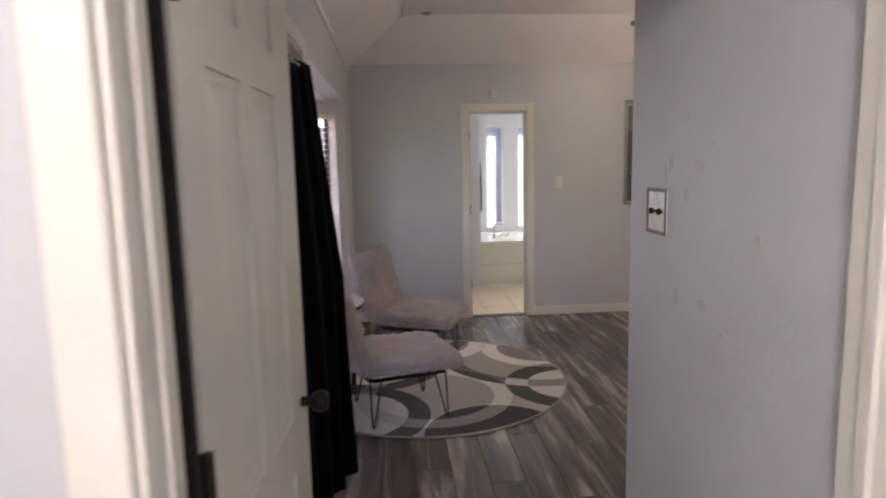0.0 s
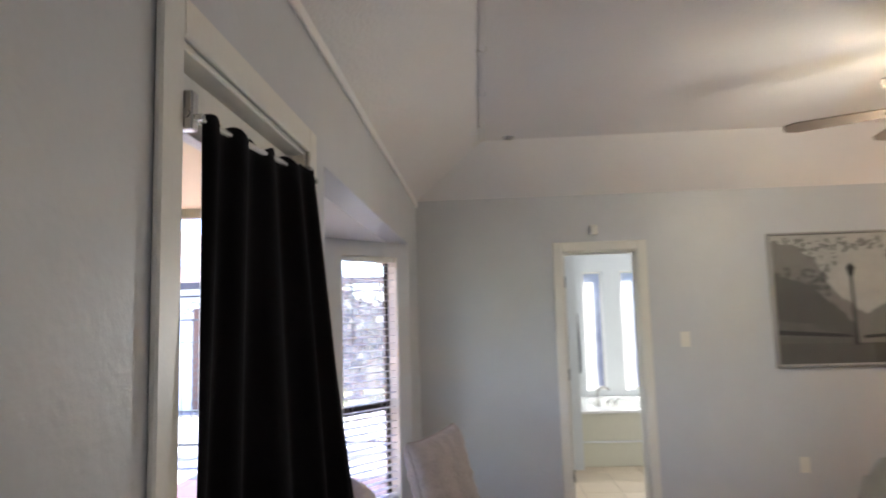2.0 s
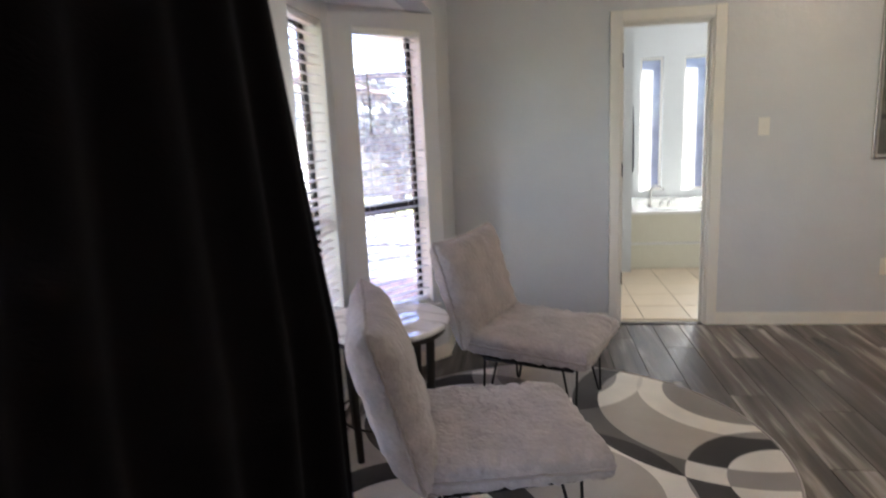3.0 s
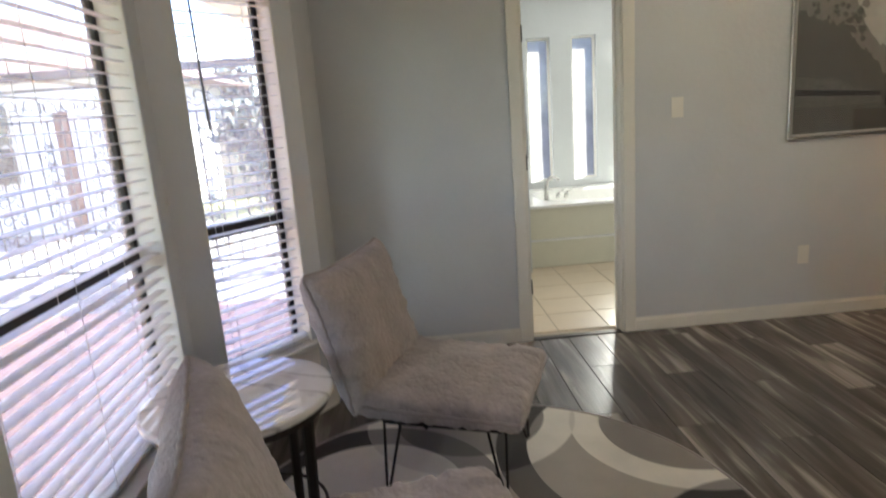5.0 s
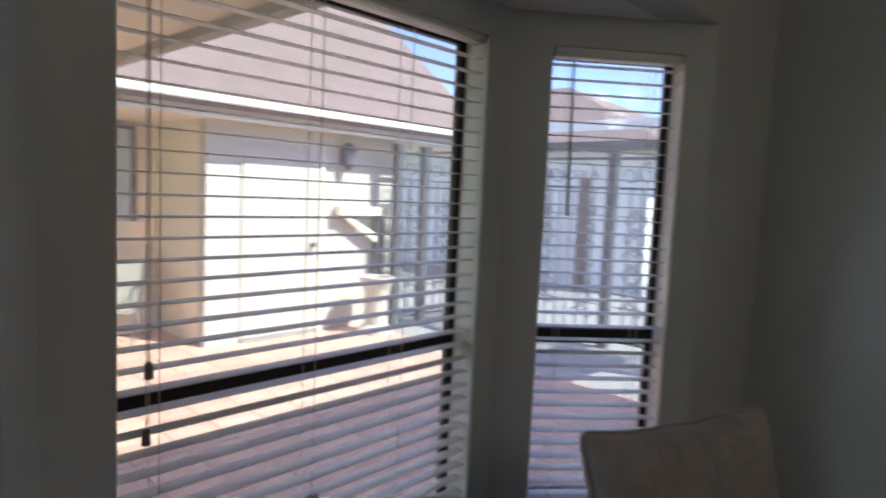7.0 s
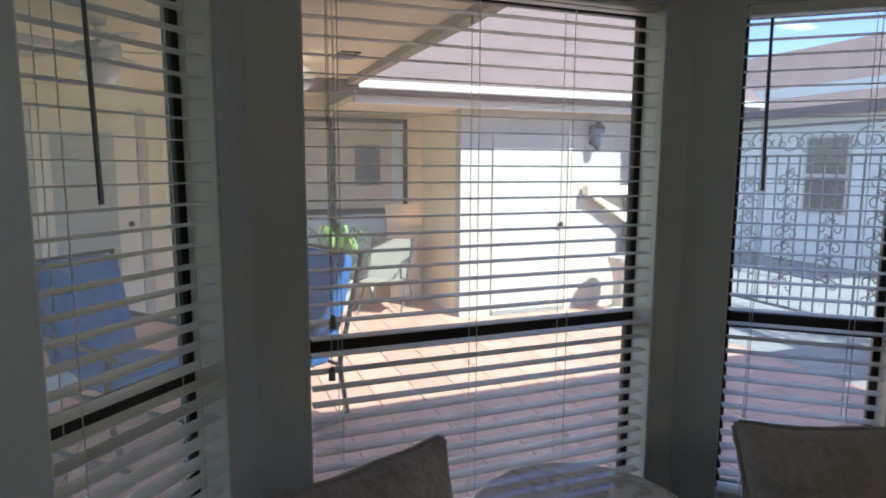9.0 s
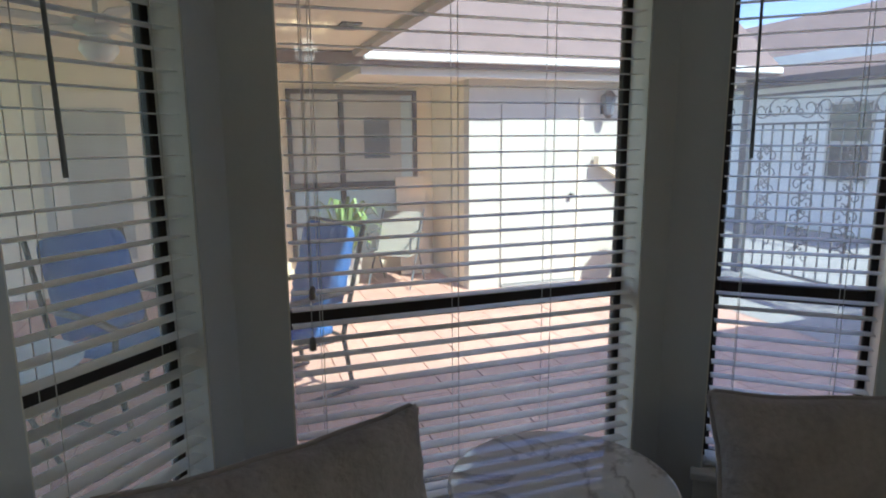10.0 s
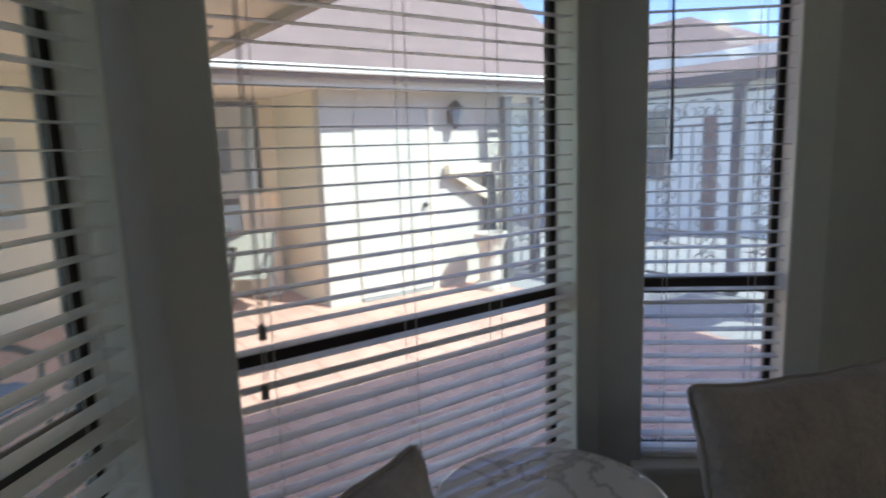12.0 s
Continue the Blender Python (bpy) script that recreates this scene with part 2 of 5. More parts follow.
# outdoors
# Opaque glass; the beige it would mirror is its base colour.
M_REFLECT = mat("reflected_beige_glass", (0.46, 0.445, 0.385), rough=0.08, var=0.15, scale=3)
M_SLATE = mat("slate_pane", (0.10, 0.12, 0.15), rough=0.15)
M_FENCE = mat("grey_board", (0.28, 0.25, 0.22), rough=0.9, var=0.2, rnd=0.15)
M_STUCCO = mat("white_siding", (0.52, 0.49, 0.425), rough=0.75, var=0.05, scale=4, bump=0.2)
M_NEIGHBOUR = mat("pale_siding", (0.76, 0.76, 0.74), rough=0.75, var=0.08, scale=3, bump=0.2)
M_BEIGE = mat("beige_siding", (0.86, 0.77, 0.55), rough=0.75, var=0.06, scale=4, bump=0.2)
# Soffit beige made warmer: light bounced off the pavers is in the colour.
M_COVER = mat("bounce_tinted_ceiling", (0.82, 0.72, 0.52), rough=0.7, var=0.04)
# Fascia colour darkened to brown; the board's shade is in it.
M_BEAM = mat("shaded_beam_brown", (0.34, 0.29, 0.23), rough=0.8, var=0.12)
M_SLING = mat("faded_sling", (0.30, 0.28, 0.24), rough=0.9, var=0.1)
M_SOFFIT = mat("beige_soffit", (0.78, 0.70, 0.55), rough=0.7, var=0.04)
M_SHINGLE = mat("brown_shingle", (0.16, 0.112, 0.098), rough=0.9, var=0.3, scale=3, fine=0.2, fscale=40, stretch=(1, 1, 1), bump=0.5, bscale=60)
M_GUTTER = mat("white_gutter", (0.82, 0.80, 0.76), rough=0.4)
M_BRICK = mat("red_paver", (0.56, 0.34, 0.255), rough=0.7, var=0.18, scale=6, rnd=0.10, bump=0.2)
M_SAND = mat("sand_joint", (0.44, 0.265, 0.20), rough=0.95)
M_CONCRETE = mat("pale_concrete", (0.27, 0.265, 0.255), rough=0.9, var=0.15, scale=1.5, bump=0.3)
M_GRASS = mat("dry_lawn", (0.16, 0.17, 0.07), rough=0.95, var=0.4, scale=2, fine=0.3, fscale=30)
M_IRON = mat("weathered_iron", (0.085, 0.09, 0.095), rough=0.6, metal=0.3)
M_BLUE = mat("blue_outdoor_fabric", (0.035, 0.115, 0.34), rough=0.85, var=0.1, bump=0.2)
M_LEAF = mat("leaf", (0.20, 0.30, 0.09), rough=0.5, var=0.3, scale=5)
M_CROWN = mat("dull_tree_leaf", (0.055, 0.07, 0.055), rough=0.6, var=0.3, scale=5)
M_BARK = mat("bark", (0.12, 0.09, 0.07), rough=0.9, var=0.3, bump=0.6, bscale=20)
M_REDDOOR = mat("red_door_paint", (0.12, 0.05, 0.035), rough=0.4)
M_DARKPANE = mat("dark_window", (0.03, 0.035, 0.045), rough=0.08)
M_PALEBLUE = mat("pale_blue_panel", (0.45, 0.56, 0.60), rough=0.5, var=0.06)


# ---- mesh helpers ----
def box(bm, a, b, bev=0.0, seg=1):
    v = [bm.verts.new((x, y, z)) for x in (a[0], b[0]) for y in (a[1], b[1]) for z in (a[2], b[2])]
    f = [bm.faces.new([v[i] for i in q]) for q in ((0, 1, 3, 2), (4, 6, 7, 5), (0, 4, 5, 1), (2, 3, 7, 6), (0, 2, 6, 4), (1, 5, 7, 3))]
    if bev:
        bmesh.ops.bevel(bm, geom=list({e for q in f for e in q.edges}), offset=bev, segments=seg, affect="EDGES", profile=0.5)
    return bm


def tube(bm, pts, r, n=8, closed=False):
    pts = [Vector(p) for p in pts]
    count = len(pts)
    loops, side = [], None
    for i, p in enumerate(pts):
        a = pts[i - 1] if (i or closed) else p
        b = pts[(i + 1) % count] if (i < count - 1 or closed) else p
        d = (b - a).normalized()
        if side is None:
            side = d.orthogonal().normalized()
        side = (side - d * side.dot(d)).normalized()
        up = d.cross(side)
        rr = r[i] if isinstance(r, (list, tuple)) else r
        loops.append([bm.verts.new(p + rr * (math.cos(2 * math.pi * k / n) * side + math.sin(2 * math.pi * k / n) * up)) for k in range(n)])
    for i in range(count if closed else count - 1):
        p, q = loops[i], loops[(i + 1) % count]
        for k in range(n):
            bm.faces.new((p[k], p[(k + 1) % n], q[(k + 1) % n], q[k]))
    if not closed:
        bm.faces.new(loops[0][::-1]), bm.faces.new(loops[-1])
    return bm


def lathe(bm, profile, c=(0, 0, 0), n=28):
    c = Vector(c)
    loops = [[bm.verts.new(c + Vector((r * math.cos(2 * math.pi * k / n), r * math.sin(2 * math.pi * k / n), z))) for k in range(n)] for r, z in profile]
    for p, q in zip(loops, loops[1:]):
        for k in range(n):
            bm.faces.new((p[k], p[(k + 1) % n], q[(k + 1) % n], q[k]))
    bm.faces.new(loops[0][::-1]), bm.faces.new(loops[-1])
    return bm


def prism(bm, outline, y0, y1):
    """An outline in x and z, given thickness along y."""
    a = [bm.verts.new((x, y0, z)) for x, z in outline]
    b = [bm.verts.new((x, y1, z)) for x, z in outline]
    bm.faces.new(a), bm.faces.new(b[::-1])
    for i in range(len(a)):
        j = (i + 1) % len(a)
        bm.faces.new((a[j], a[i], b[i], b[j]))
    return bm


def pad_edge(u, v, sx, sy, sharp):
    """A point of a pad's plan: edges drawn in between the corners, corners rounded or drawn out to tips."""
    corner = 1 + sharp * abs(u * v) ** 7
    pinch = 0.05 if sharp > 0 else 0.02
    x, y = sx / 2 * u * corner * (1 - pinch * (1 - v * v)), sy / 2 * v * corner * (1 - pinch * (1 - u * u))
    near = max(abs(u), abs(v)) ** 3
    lump = 1 + 0.022 * near * noise.noise(Vector((x * 9, y * 9, sx * 31)))
    return x * lump, y * lump, near


def cushion(bm, sx, sy, sz, e=0.30, n=40, puff=1.0, sharp=-0.085):
    """A soft pad about the origin: full in the middle, gathered at a seam half-way up its edge."""
    grid = {}
    for side in (1, -1):
        for i in range(n + 1):
            for j in range(n + 1):
                u, v = math.sin(math.pi / 2 * (2 * i / n - 1)), math.sin(math.pi / 2 * (2 * j / n - 1))
                edge = i in (0, n) or j in (0, n)
                if edge and side == -1:
                    continue
                fall = max(0.0, (1 - abs(u) ** 6) * (1 - abs(v) ** 6)) ** e
                x, y, near = pad_edge(u, v, sx, sy, sharp)
                w = 0.014 * noise.noise(Vector((x * 7 + side * 3, y * 7, sz * 40))) + 0.006 * noise.noise(Vector((x * 19 + side * 3, y * 15, sz * 40)))
                along = y if abs(u) > abs(v) else x
                w += 0.024 * near * noise.noise(Vector((along * 34, side * 5.0, sz * 9)))
                dome = 1 + 0.22 * (1 - u * u) * (1 - v * v)
                grid[side, i, j] = bm.verts.new((x, y, side * (sz / 2 * fall * dome) + w * fall * puff))
    get = lambda s, i, j: grid.get((s, i, j)) or grid[1, i, j]
    for s in (1, -1):
        for i in range(n):
            for j in range(n):
                q = (get(s, i, j), get(s, i + 1, j), get(s, i + 1, j + 1), get(s, i, j + 1))
                bm.faces.new(q if s == 1 else q[::-1])
    return bm


def finish(bm, name, material, smooth=False):
    bmesh.ops.recalc_face_normals(bm, faces=bm.faces[:])
    me = bpy.data.meshes.new(name)
    bm.to_mesh(me)
    bm.free()
    me.materials.append(material)
    if smooth:
        me.shade_smooth()
    return me


def part(name, bm, material, parent, label="", smooth=False):
    ob = new(name, finish(bm, name, material, smooth))
    ob.parent = parent
    return tagged(ob, label)


def solid(name, bm, material, label="", category="", kind="", group="", smooth=False, m=None):
    ob = new(name, finish(bm, name, material, smooth))
    if m is not None:
        ob.matrix_basis = m
    return tagged(ob, label, category, group, kind)


def thing(name, label, category, m=None, group="", kind=""):
    ob = new(name)
    ob.empty_display_size = 0.1
    if m is not None:
        ob.matrix_basis = m
    return tagged(ob, label, category, group, kind)


def nb():
    return bmesh.new()


def wallbox(bm, x0, x1, y0, y1, z0, z1, holes=(), axis="x"):
    """A wall from boxes, with holes (start, end, bottom, top) along its long axis."""
    lo, hi = (x0, x1) if axis == "x" else (y0, y1)
    cut = sorted({lo, hi, *[h[0] for h in holes], *[h[1] for h in holes]})
    for a, b in zip(cut, cut[1:]):
        spans = sorted((h[2], h[3]) for h in holes if h[0] <= a and h[1] >= b)
        z = z0
        for p, q in spans + [(z1, z1)]:
            if p > z + 1e-6:
                if axis == "x":
                    box(bm, (a, y0, z), (b, y1, p))
                else:
                    box(bm, (x0, a, z), (x1, b, p))
            z = q
    bmesh.ops.remove_doubles(bm, verts=bm.verts[:], dist=1e-5)
    return bm


def segment(a, b):
    """The pose of a wall that runs from a to b: x along it, y out of the room."""
    u = Vector((b[0] - a[0], b[1] - a[1], 0)).normalized()
    return Matrix(((u.x, -u.y, 0, a[0]), (u.y, u.x, 0, a[1]), (0, 0, 1, 0), (0, 0, 0, 1)))


# ---- large structure: bedroom ----
XW, YN, XE, YS = -0.40, 6.05, 4.40, 0.83
PLATE, FLAT = 2.48, 2.83
BAY_L, BAY_1, BAY_2, BAY_R = (XW, 3.13), (-0.86, 3.57), (-0.86, 4.90), (XW, 5.44)
BAY_TOP, SILL, HEAD = 2.07, 0.38, 1.97

solid("wall_west", wallbox(nb(), XW - 0.13, XW, YS, YN + 0.12, 0, PLATE + 0.02, [(2.15, 2.92, 0, 2.06), (BAY_L[1], BAY_R[1], 0, BAY_TOP)], "y"), M_WALL, "light grey painted wall with bay and glazed door", "wall", "structure")
solid("wall_north", wallbox(nb(), XW, XE, YN, YN + 0.12, 0, PLATE + 0.02, [(0.73, 1.315, 0, 2.04)]), M_WALL, "light grey painted wall with bathroom doorway", "wall", "structure")
solid("wall_east", wallbox(nb(), XE, XE + 0.12, 1.64, YN + 0.12, 0, PLATE + 0.02, (), "y"), M_WALL, "light grey painted wall behind the bed", "wall", "structure")
solid("wall_south", wallbox(nb(), 0.812, XE, 1.64, 1.76, 0, 2.95), M_WALL, "light grey painted wall", "wall", "structure")
solid("wall_entry", wallbox(nb(), 0.69, 0.81, YS, 1.76, 0, 2.95, (), "y"), M_WALL, "grey painted wall with patched plaster", "wall", "structure")
solid("wall_hall_door", wallbox(nb(), -1.1, 1.3, YS - 0.12, YS - 0.002, 0, 2.95, [(-0.315, 0.665, 0, 2.06)]), M_WALL, "grey painted wall with entry doorway", "wall", "structure")
bm = nb()
wallbox(bm, -1.1, -0.98, -1.6, YS - 0.12, 0, 2.5, (), "y"), wallbox(bm, 1.18, 1.3, -1.6, YS - 0.12, 0, 2.5, (), "y"), wallbox(bm, -1.1, 1.3, -1.72, -1.6, 0, 2.5)
solid("wall_hall", bm, M_WALL, "grey painted hallway walls", "wall", "structure")
solid("ceiling_hall", box(nb(), (-1.1, -1.72, 2.5), (1.3, YS - 0.12, 2.6)), M_CEIL, "white hallway ceiling", "ceiling", "structure")

bm = nb()
out = [(XW, YS), (XE, YS), (XE, YN), (XW, YN)]
inn = [(0.14, YS + 0.5), (XE - 0.54, YS + 0.5), (XE - 0.54, YN - 0.44), (0.14, YN - 0.44)]
vo, vi = [bm.verts.new((*p, PLATE)) for p in out], [bm.verts.new((*p, FLAT)) for p in inn]
vt = [bm.verts.new((*p, FLAT + 0.1)) for p in out]
bm.faces.new(vi)
for i in range(4):
    j = (i + 1) % 4
    bm.faces.new((vo[i], vo[j], vi[j], vi[i])), bm.faces.new((vo[i], vo[j], vt[j], vt[i]))
bm.faces.new(vt)
solid("ceiling", bm, M_CEIL, "pale grey vaulted ceiling with sloped edges", "ceiling", "structure")

# bay: walls, ceiling
def bay_wall(name, a, b, hole):
    m = segment(a, b)
    length = (Vector(b) - Vector(a)).length
    e0, e1 = (0.0 if a[0] == XW else 0.045), (0.0 if b[0] == XW else 0.045)
    bm = wallbox(nb(), -e0, length + e1, 0, 0.13, 0, BAY_TOP + 0.1, [(hole[0], hole[1], SILL, HEAD)])
    return solid(name, bm, M_WALL, "grey painted bay wall round a window", "wall", "structure", m=m)

W1, W2, W3 = (0.10, 0.535), (0.13, 1.23), (0.14, 0.605)
bay_wall("wall_bay_south", BAY_L, BAY_1, W1)
bay_wall("wall_bay_middle", BAY_1, BAY_2, W2)
bay_wall("wall_bay_north", BAY_2, BAY_R, W3)
bm = nb()
lo = [bm.verts.new((*p, BAY_TOP)) for p in ((XW - 0.131, BAY_L[1] + 0.0), (-0.9, 3.5), (-0.9, 4.97), (XW - 0.131, BAY_R[1] + 0.0))]
hi = [bm.verts.new((v.co.x, v.co.y, BAY_TOP + 0.1)) for v in lo]
bm.faces.new(lo), bm.faces.new(hi)
for i in range(4):
    bm.faces.new((lo[i], lo[(i + 1) % 4], hi[(i + 1) % 4], hi[i]))
solid("ceiling_bay", bm, M_BAYCEIL, "white bay ceiling", "ceiling", "structure")

# sub-floor under planks, thresholds
solid("floor", box(nb(), (XW - 0.62, -1.72, -0.12), (XE + 0.12, YN + 0.06, -0.006)), M_JOINT, "dark grey-brown laminate plank floor", "floor", "structure")

# ---- windows of the bay ----
def sash_window(name, a, b, hole, label, tuck=0.0):
    root = thing(name, label, "window", segment(a, b), kind="structure")
    x0, x1 = hole
    z0, z1, mid = SILL, HEAD, 0.98
    bm = nb()
    l0 = x0 + 0.026 - tuck
    for p, q in (((x0 - tuck, 0.097, z0), (l0, 0.128, z1)), ((x1 - 0.026, 0.097, z0), (x1, 0.128, z1)), ((l0, 0.097, z1 - 0.026), (x1 - 0.026, 0.128, z1)), ((l0, 0.097, z0), (x1 - 0.026, 0.128, z0 + 0.026))):
        box(bm, p, q, 0.003)
    part("window_frame", bm, M_SASH, root)
    part("meeting_rail", box(nb(), (l0, 0.092, mid - 0.028), (x1 - 0.026, 0.124, mid + 0.026), 0.004), M_SASH, root, "dark bronze meeting rail")
    for lo, hi, y in ((z0 + 0.026, mid - 0.028, 0.104), (mid + 0.026, z1 - 0.026, 0.112)):
        pane = part("pane", box(nb(), (l0, y, lo), (x1 - 0.026, y + 0.004, hi)), M_DUSTY, root, "dusty glass pane")
        pane.visible_shadow = False
    for p, q in (((x0, 0.003), (x0 + 0.005, 0.0965)), ((x1 - 0.005, 0.003), (x1, 0.0965))):
        part("jamb_lining", box(nb(), (p[0], p[1], z0 + 0.003), (q[0], q[1], z1)), M_TRIM, root, "white painted lining")
    part("head_lining", box(nb(), (x0 + 0.0055, 0.003, z1 - 0.003), (x1 - 0.0055, 0.0965, z1)), M_TRIM, root)
    part("apron", box(nb(), (x0 - 0.02, -0.018, 0.25), (x1 + 0.02, -0.002, 0.345), 0.003), M_TRIM, root, "white apron board")
    part("window_sill", box(nb(), (x0 - 0.03, -0.045, SILL - 0.024), (x1 + 0.03, 0.094, SILL + 0.002), 0.006, 2), M_TRIM, root, "white painted sill")
    return root


sash_window("window_1", BAY_L, BAY_1, W1, "narrow dark-framed sash window of the bay")
sash_window("window_2", BAY_1, BAY_2, W2, "wide dark-framed sash window of the bay", 0.024)
sash_window("window_3", BAY_2, BAY_R, W3, "narrow dark-framed sash window of the bay")


def slat_mesh(width, deep):
    bm = nb()
    rows = []
    for k in range(5):
        u = k / 4 - 0.5
        rows.append([(u * deep, 0.0014 * (1 - 4 * u * u))])
    top = [[bm.verts.new((x, r[0][0], r[0][1])) for x in (0, width)] for r in rows]
    bot = [[bm.verts.new((x, r[0][0], r[0][1] - 0.0018)) for x in (0, width)] for r in rows]
    for a, b in zip(top, top[1:]):
        bm.faces.new((a[0], a[1], b[1], b[0]))
    for a, b in zip(bot, bot[1:]):
        bm.faces.new((a[0], b[0], b[1], a[1]))
    bm.faces.new((top[0][0], bot[0][0], bot[0][1], top[0][1])), bm.faces.new((top[-1][0], top[-1][1], bot[-1][1], bot[-1][0]))
    bm.faces.new([r[0] for r in top] + [r[0] for r in bot[::-1]]), bm.faces.new([r[1] for r in bot] + [r[1] for r in top[::-1]])
    return finish(bm, "slat", M_SLAT)


def blind(a, b, hole, label, cords, wand, tassels, tilt, top, pitch, rail, deep):
    root = thing("venetian_blind", label, "blind", segment(a, b), "white blinds of the bay")
    x0, x1 = hole[0] + 0.012, hole[1] - 0.012
    y = 0.036
    part("headrail", box(nb(), (x0, y - 0.028, HEAD - rail), (x1, y + 0.028, HEAD - 0.004), 0.004), M_SLAT, root)
    me = slat_mesh(x1 - x0, deep)
    z = top
    while z > 0.412:
        ob = new("slat", me)
        ob.parent = root
        ob.matrix_basis = pose(x0, y, z, tilt + random.uniform(-0.8, 0.8), random.uniform(-0.12, 0.12), 0)
        z -= pitch
    part("bottom_rail", box(nb(), (x0, y - 0.026, 0.388), (x1, y + 0.026, 0.406), 0.004), M_SLAT, root)
    for c in cords:
        bm = nb()
        for dy in (-0.027, 0.027):
            tube(bm, [(c, y + dy, 0.39), (c, y + dy, HEAD - 0.04)], 0.0012, 5)
        part("ladder_cord", bm, M_CORD, root)
    if wand:
        part("tilt_wand", tube(nb(), [(wand, y - 0.036, HEAD - 0.05), (wand + 0.004, y - 0.046, 1.41)], [0.004, 0.0055], 6), M_WAND, root, "smoky plastic tilt wand")
    for c, zz in tassels:
        part("pull_cord", tube(nb(), [(c, y - 0.034, HEAD - 0.05), (c, y - 0.036, zz + 0.03)], 0.0012, 5), M_CORD, root)
        part("tassel", lathe(nb(), [(0.004, 0.035), (0.008, 0.03), (0.010, 0.0), (0.003, -0.003)], (c, y - 0.036, zz), 10), M_TASSEL, root, "grey plastic cord tassel")
    return root


blind(BAY_L, BAY_1, W1, "white slatted blind lowered over the narrow window", [0.17, 0.46], 0.22, [], 0.5, 1.905, 0.0462, 0.042, 0.048)
blind(BAY_1, BAY_2, W2, "white slatted blind lowered over the wide window", [0.22, 0.61, 0.91], 0, [(0.195, 1.06), (0.190, 0.92)], 2.0, 1.94, 0.0457, 0.016, 0.040)
blind(BAY_2, BAY_R, W3, "white slatted blind lowered over the narrow window", [0.22, 0.50], 0.215, [], 1.5, 1.913, 0.0466, 0.035, 0.044)


# ---- trim ----
def baseboard(name, pts_a, pts_b):
    m = segment(pts_a, pts_b)
    length = (Vector(pts_b) - Vector(pts_a)).length
    bm = box(nb(), (0, -0.013, 0), (length, -0.0015, 0.075), 0.003)
    box(bm, (0, -0.009, 0.076), (length, -0.0015, 0.088), 0.002)
    return solid(name, bm, M_TRIM, "white painted baseboard", "baseboard", "structure", m=m)


baseboard("baseboard_north_1", (XW, YN), (0.67, YN))
baseboard("baseboard_north_2", (1.38, YN), (XE, YN))
baseboard("baseboard_bay_1", BAY_L, BAY_1)
baseboard("baseboard_bay_2", BAY_1, BAY_2)
baseboard("baseboard_bay_3", BAY_2, BAY_R)
baseboard("baseboard_west_1", BAY_R, (XW, YN))
baseboard("baseboard_west_2", (XW, YS), (XW, 2.08))
baseboard("baseboard_entry", (0.69, 1.76), (0.69, 0.94))


def casing(name, m, w, h, depth=0.12, width=0.068):
    """Door casing and jamb in a wall's own axes: opening from x 0 to w; y points out of the room."""
    root = thing(name, "white painted door casing", "door casing", m, kind="structure")
    for ya in (-0.016, depth + 0.002):
        for p, q in (((-width, 0), (0.004, h + width)), ((w - 0.004, 0), (w + width, h + width)), ((0.0045, h - 0.004), (w - 0.0045, h + width))):
            bm = box(nb(), (p[0], ya, p[1]), (q[0], ya + 0.014, q[1]), 0.004)
            part("casing_board", bm, M_TRIM, root)
    for p, q in (((0.0, 0), (0.016, h)), ((w - 0.016, 0), (w, h)), ((0.0165, h - 0.016), (w - 0.0165, h))):
        part("jamb_board", box(nb(), (p[0], -0.001, p[1]), (q[0], depth + 0.001, q[1]), 0.002), M_TRIM, root)
    for p, q in (((0.0165, 0), (0.028, h - 0.0165)), ((w - 0.028, 0), (w - 0.0165, h - 0.0165)), ((0.0285, h - 0.028), (w - 0.0285, h - 0.0165))):
        part("door_stop", box(nb(), (p[0], depth * 0.40, p[1]), (q[0], depth * 0.62, q[1]), 0.002), M_TRIM, root)
    return root


cas_b = casing("door_casing_bath", pose(0.73, YN, 0), 0.585, 2.04)
cas_f = casing("door_casing_patio", segment((XW, 2.15), (XW, 2.92)), 0.77, 2.06, 0.13)
cas_e = casing("door_casing_entry", pose(0.665, YS, 0, 0, 0, 180), 0.98, 2.06, 0.12)
for z in (0.34, 1.09, 1.80):
    part("hinge", box(nb(), (0.0155, -0.006, z - 0.045), (0.022, 0.030, z + 0.045), 0.002), M_BLACKMETAL, cas_b, "black butt hinge")
solid("threshold_strip", box(nb(), (0.745, YN - 0.004, -0.004), (1.30, YN + 0.05, 0.006), 0.003), M_BRONZE, "dark metal threshold strip in the doorway", "threshold", "structure")

# crown edge where slope meets wall
bm = nb()
box(bm, (XW, YS, 2.43), (XW + 0.014, YN, 2.475), 0.004)
solid("trim_west", bm, M_CEIL, "thin painted crown strip", "trim", "structure")


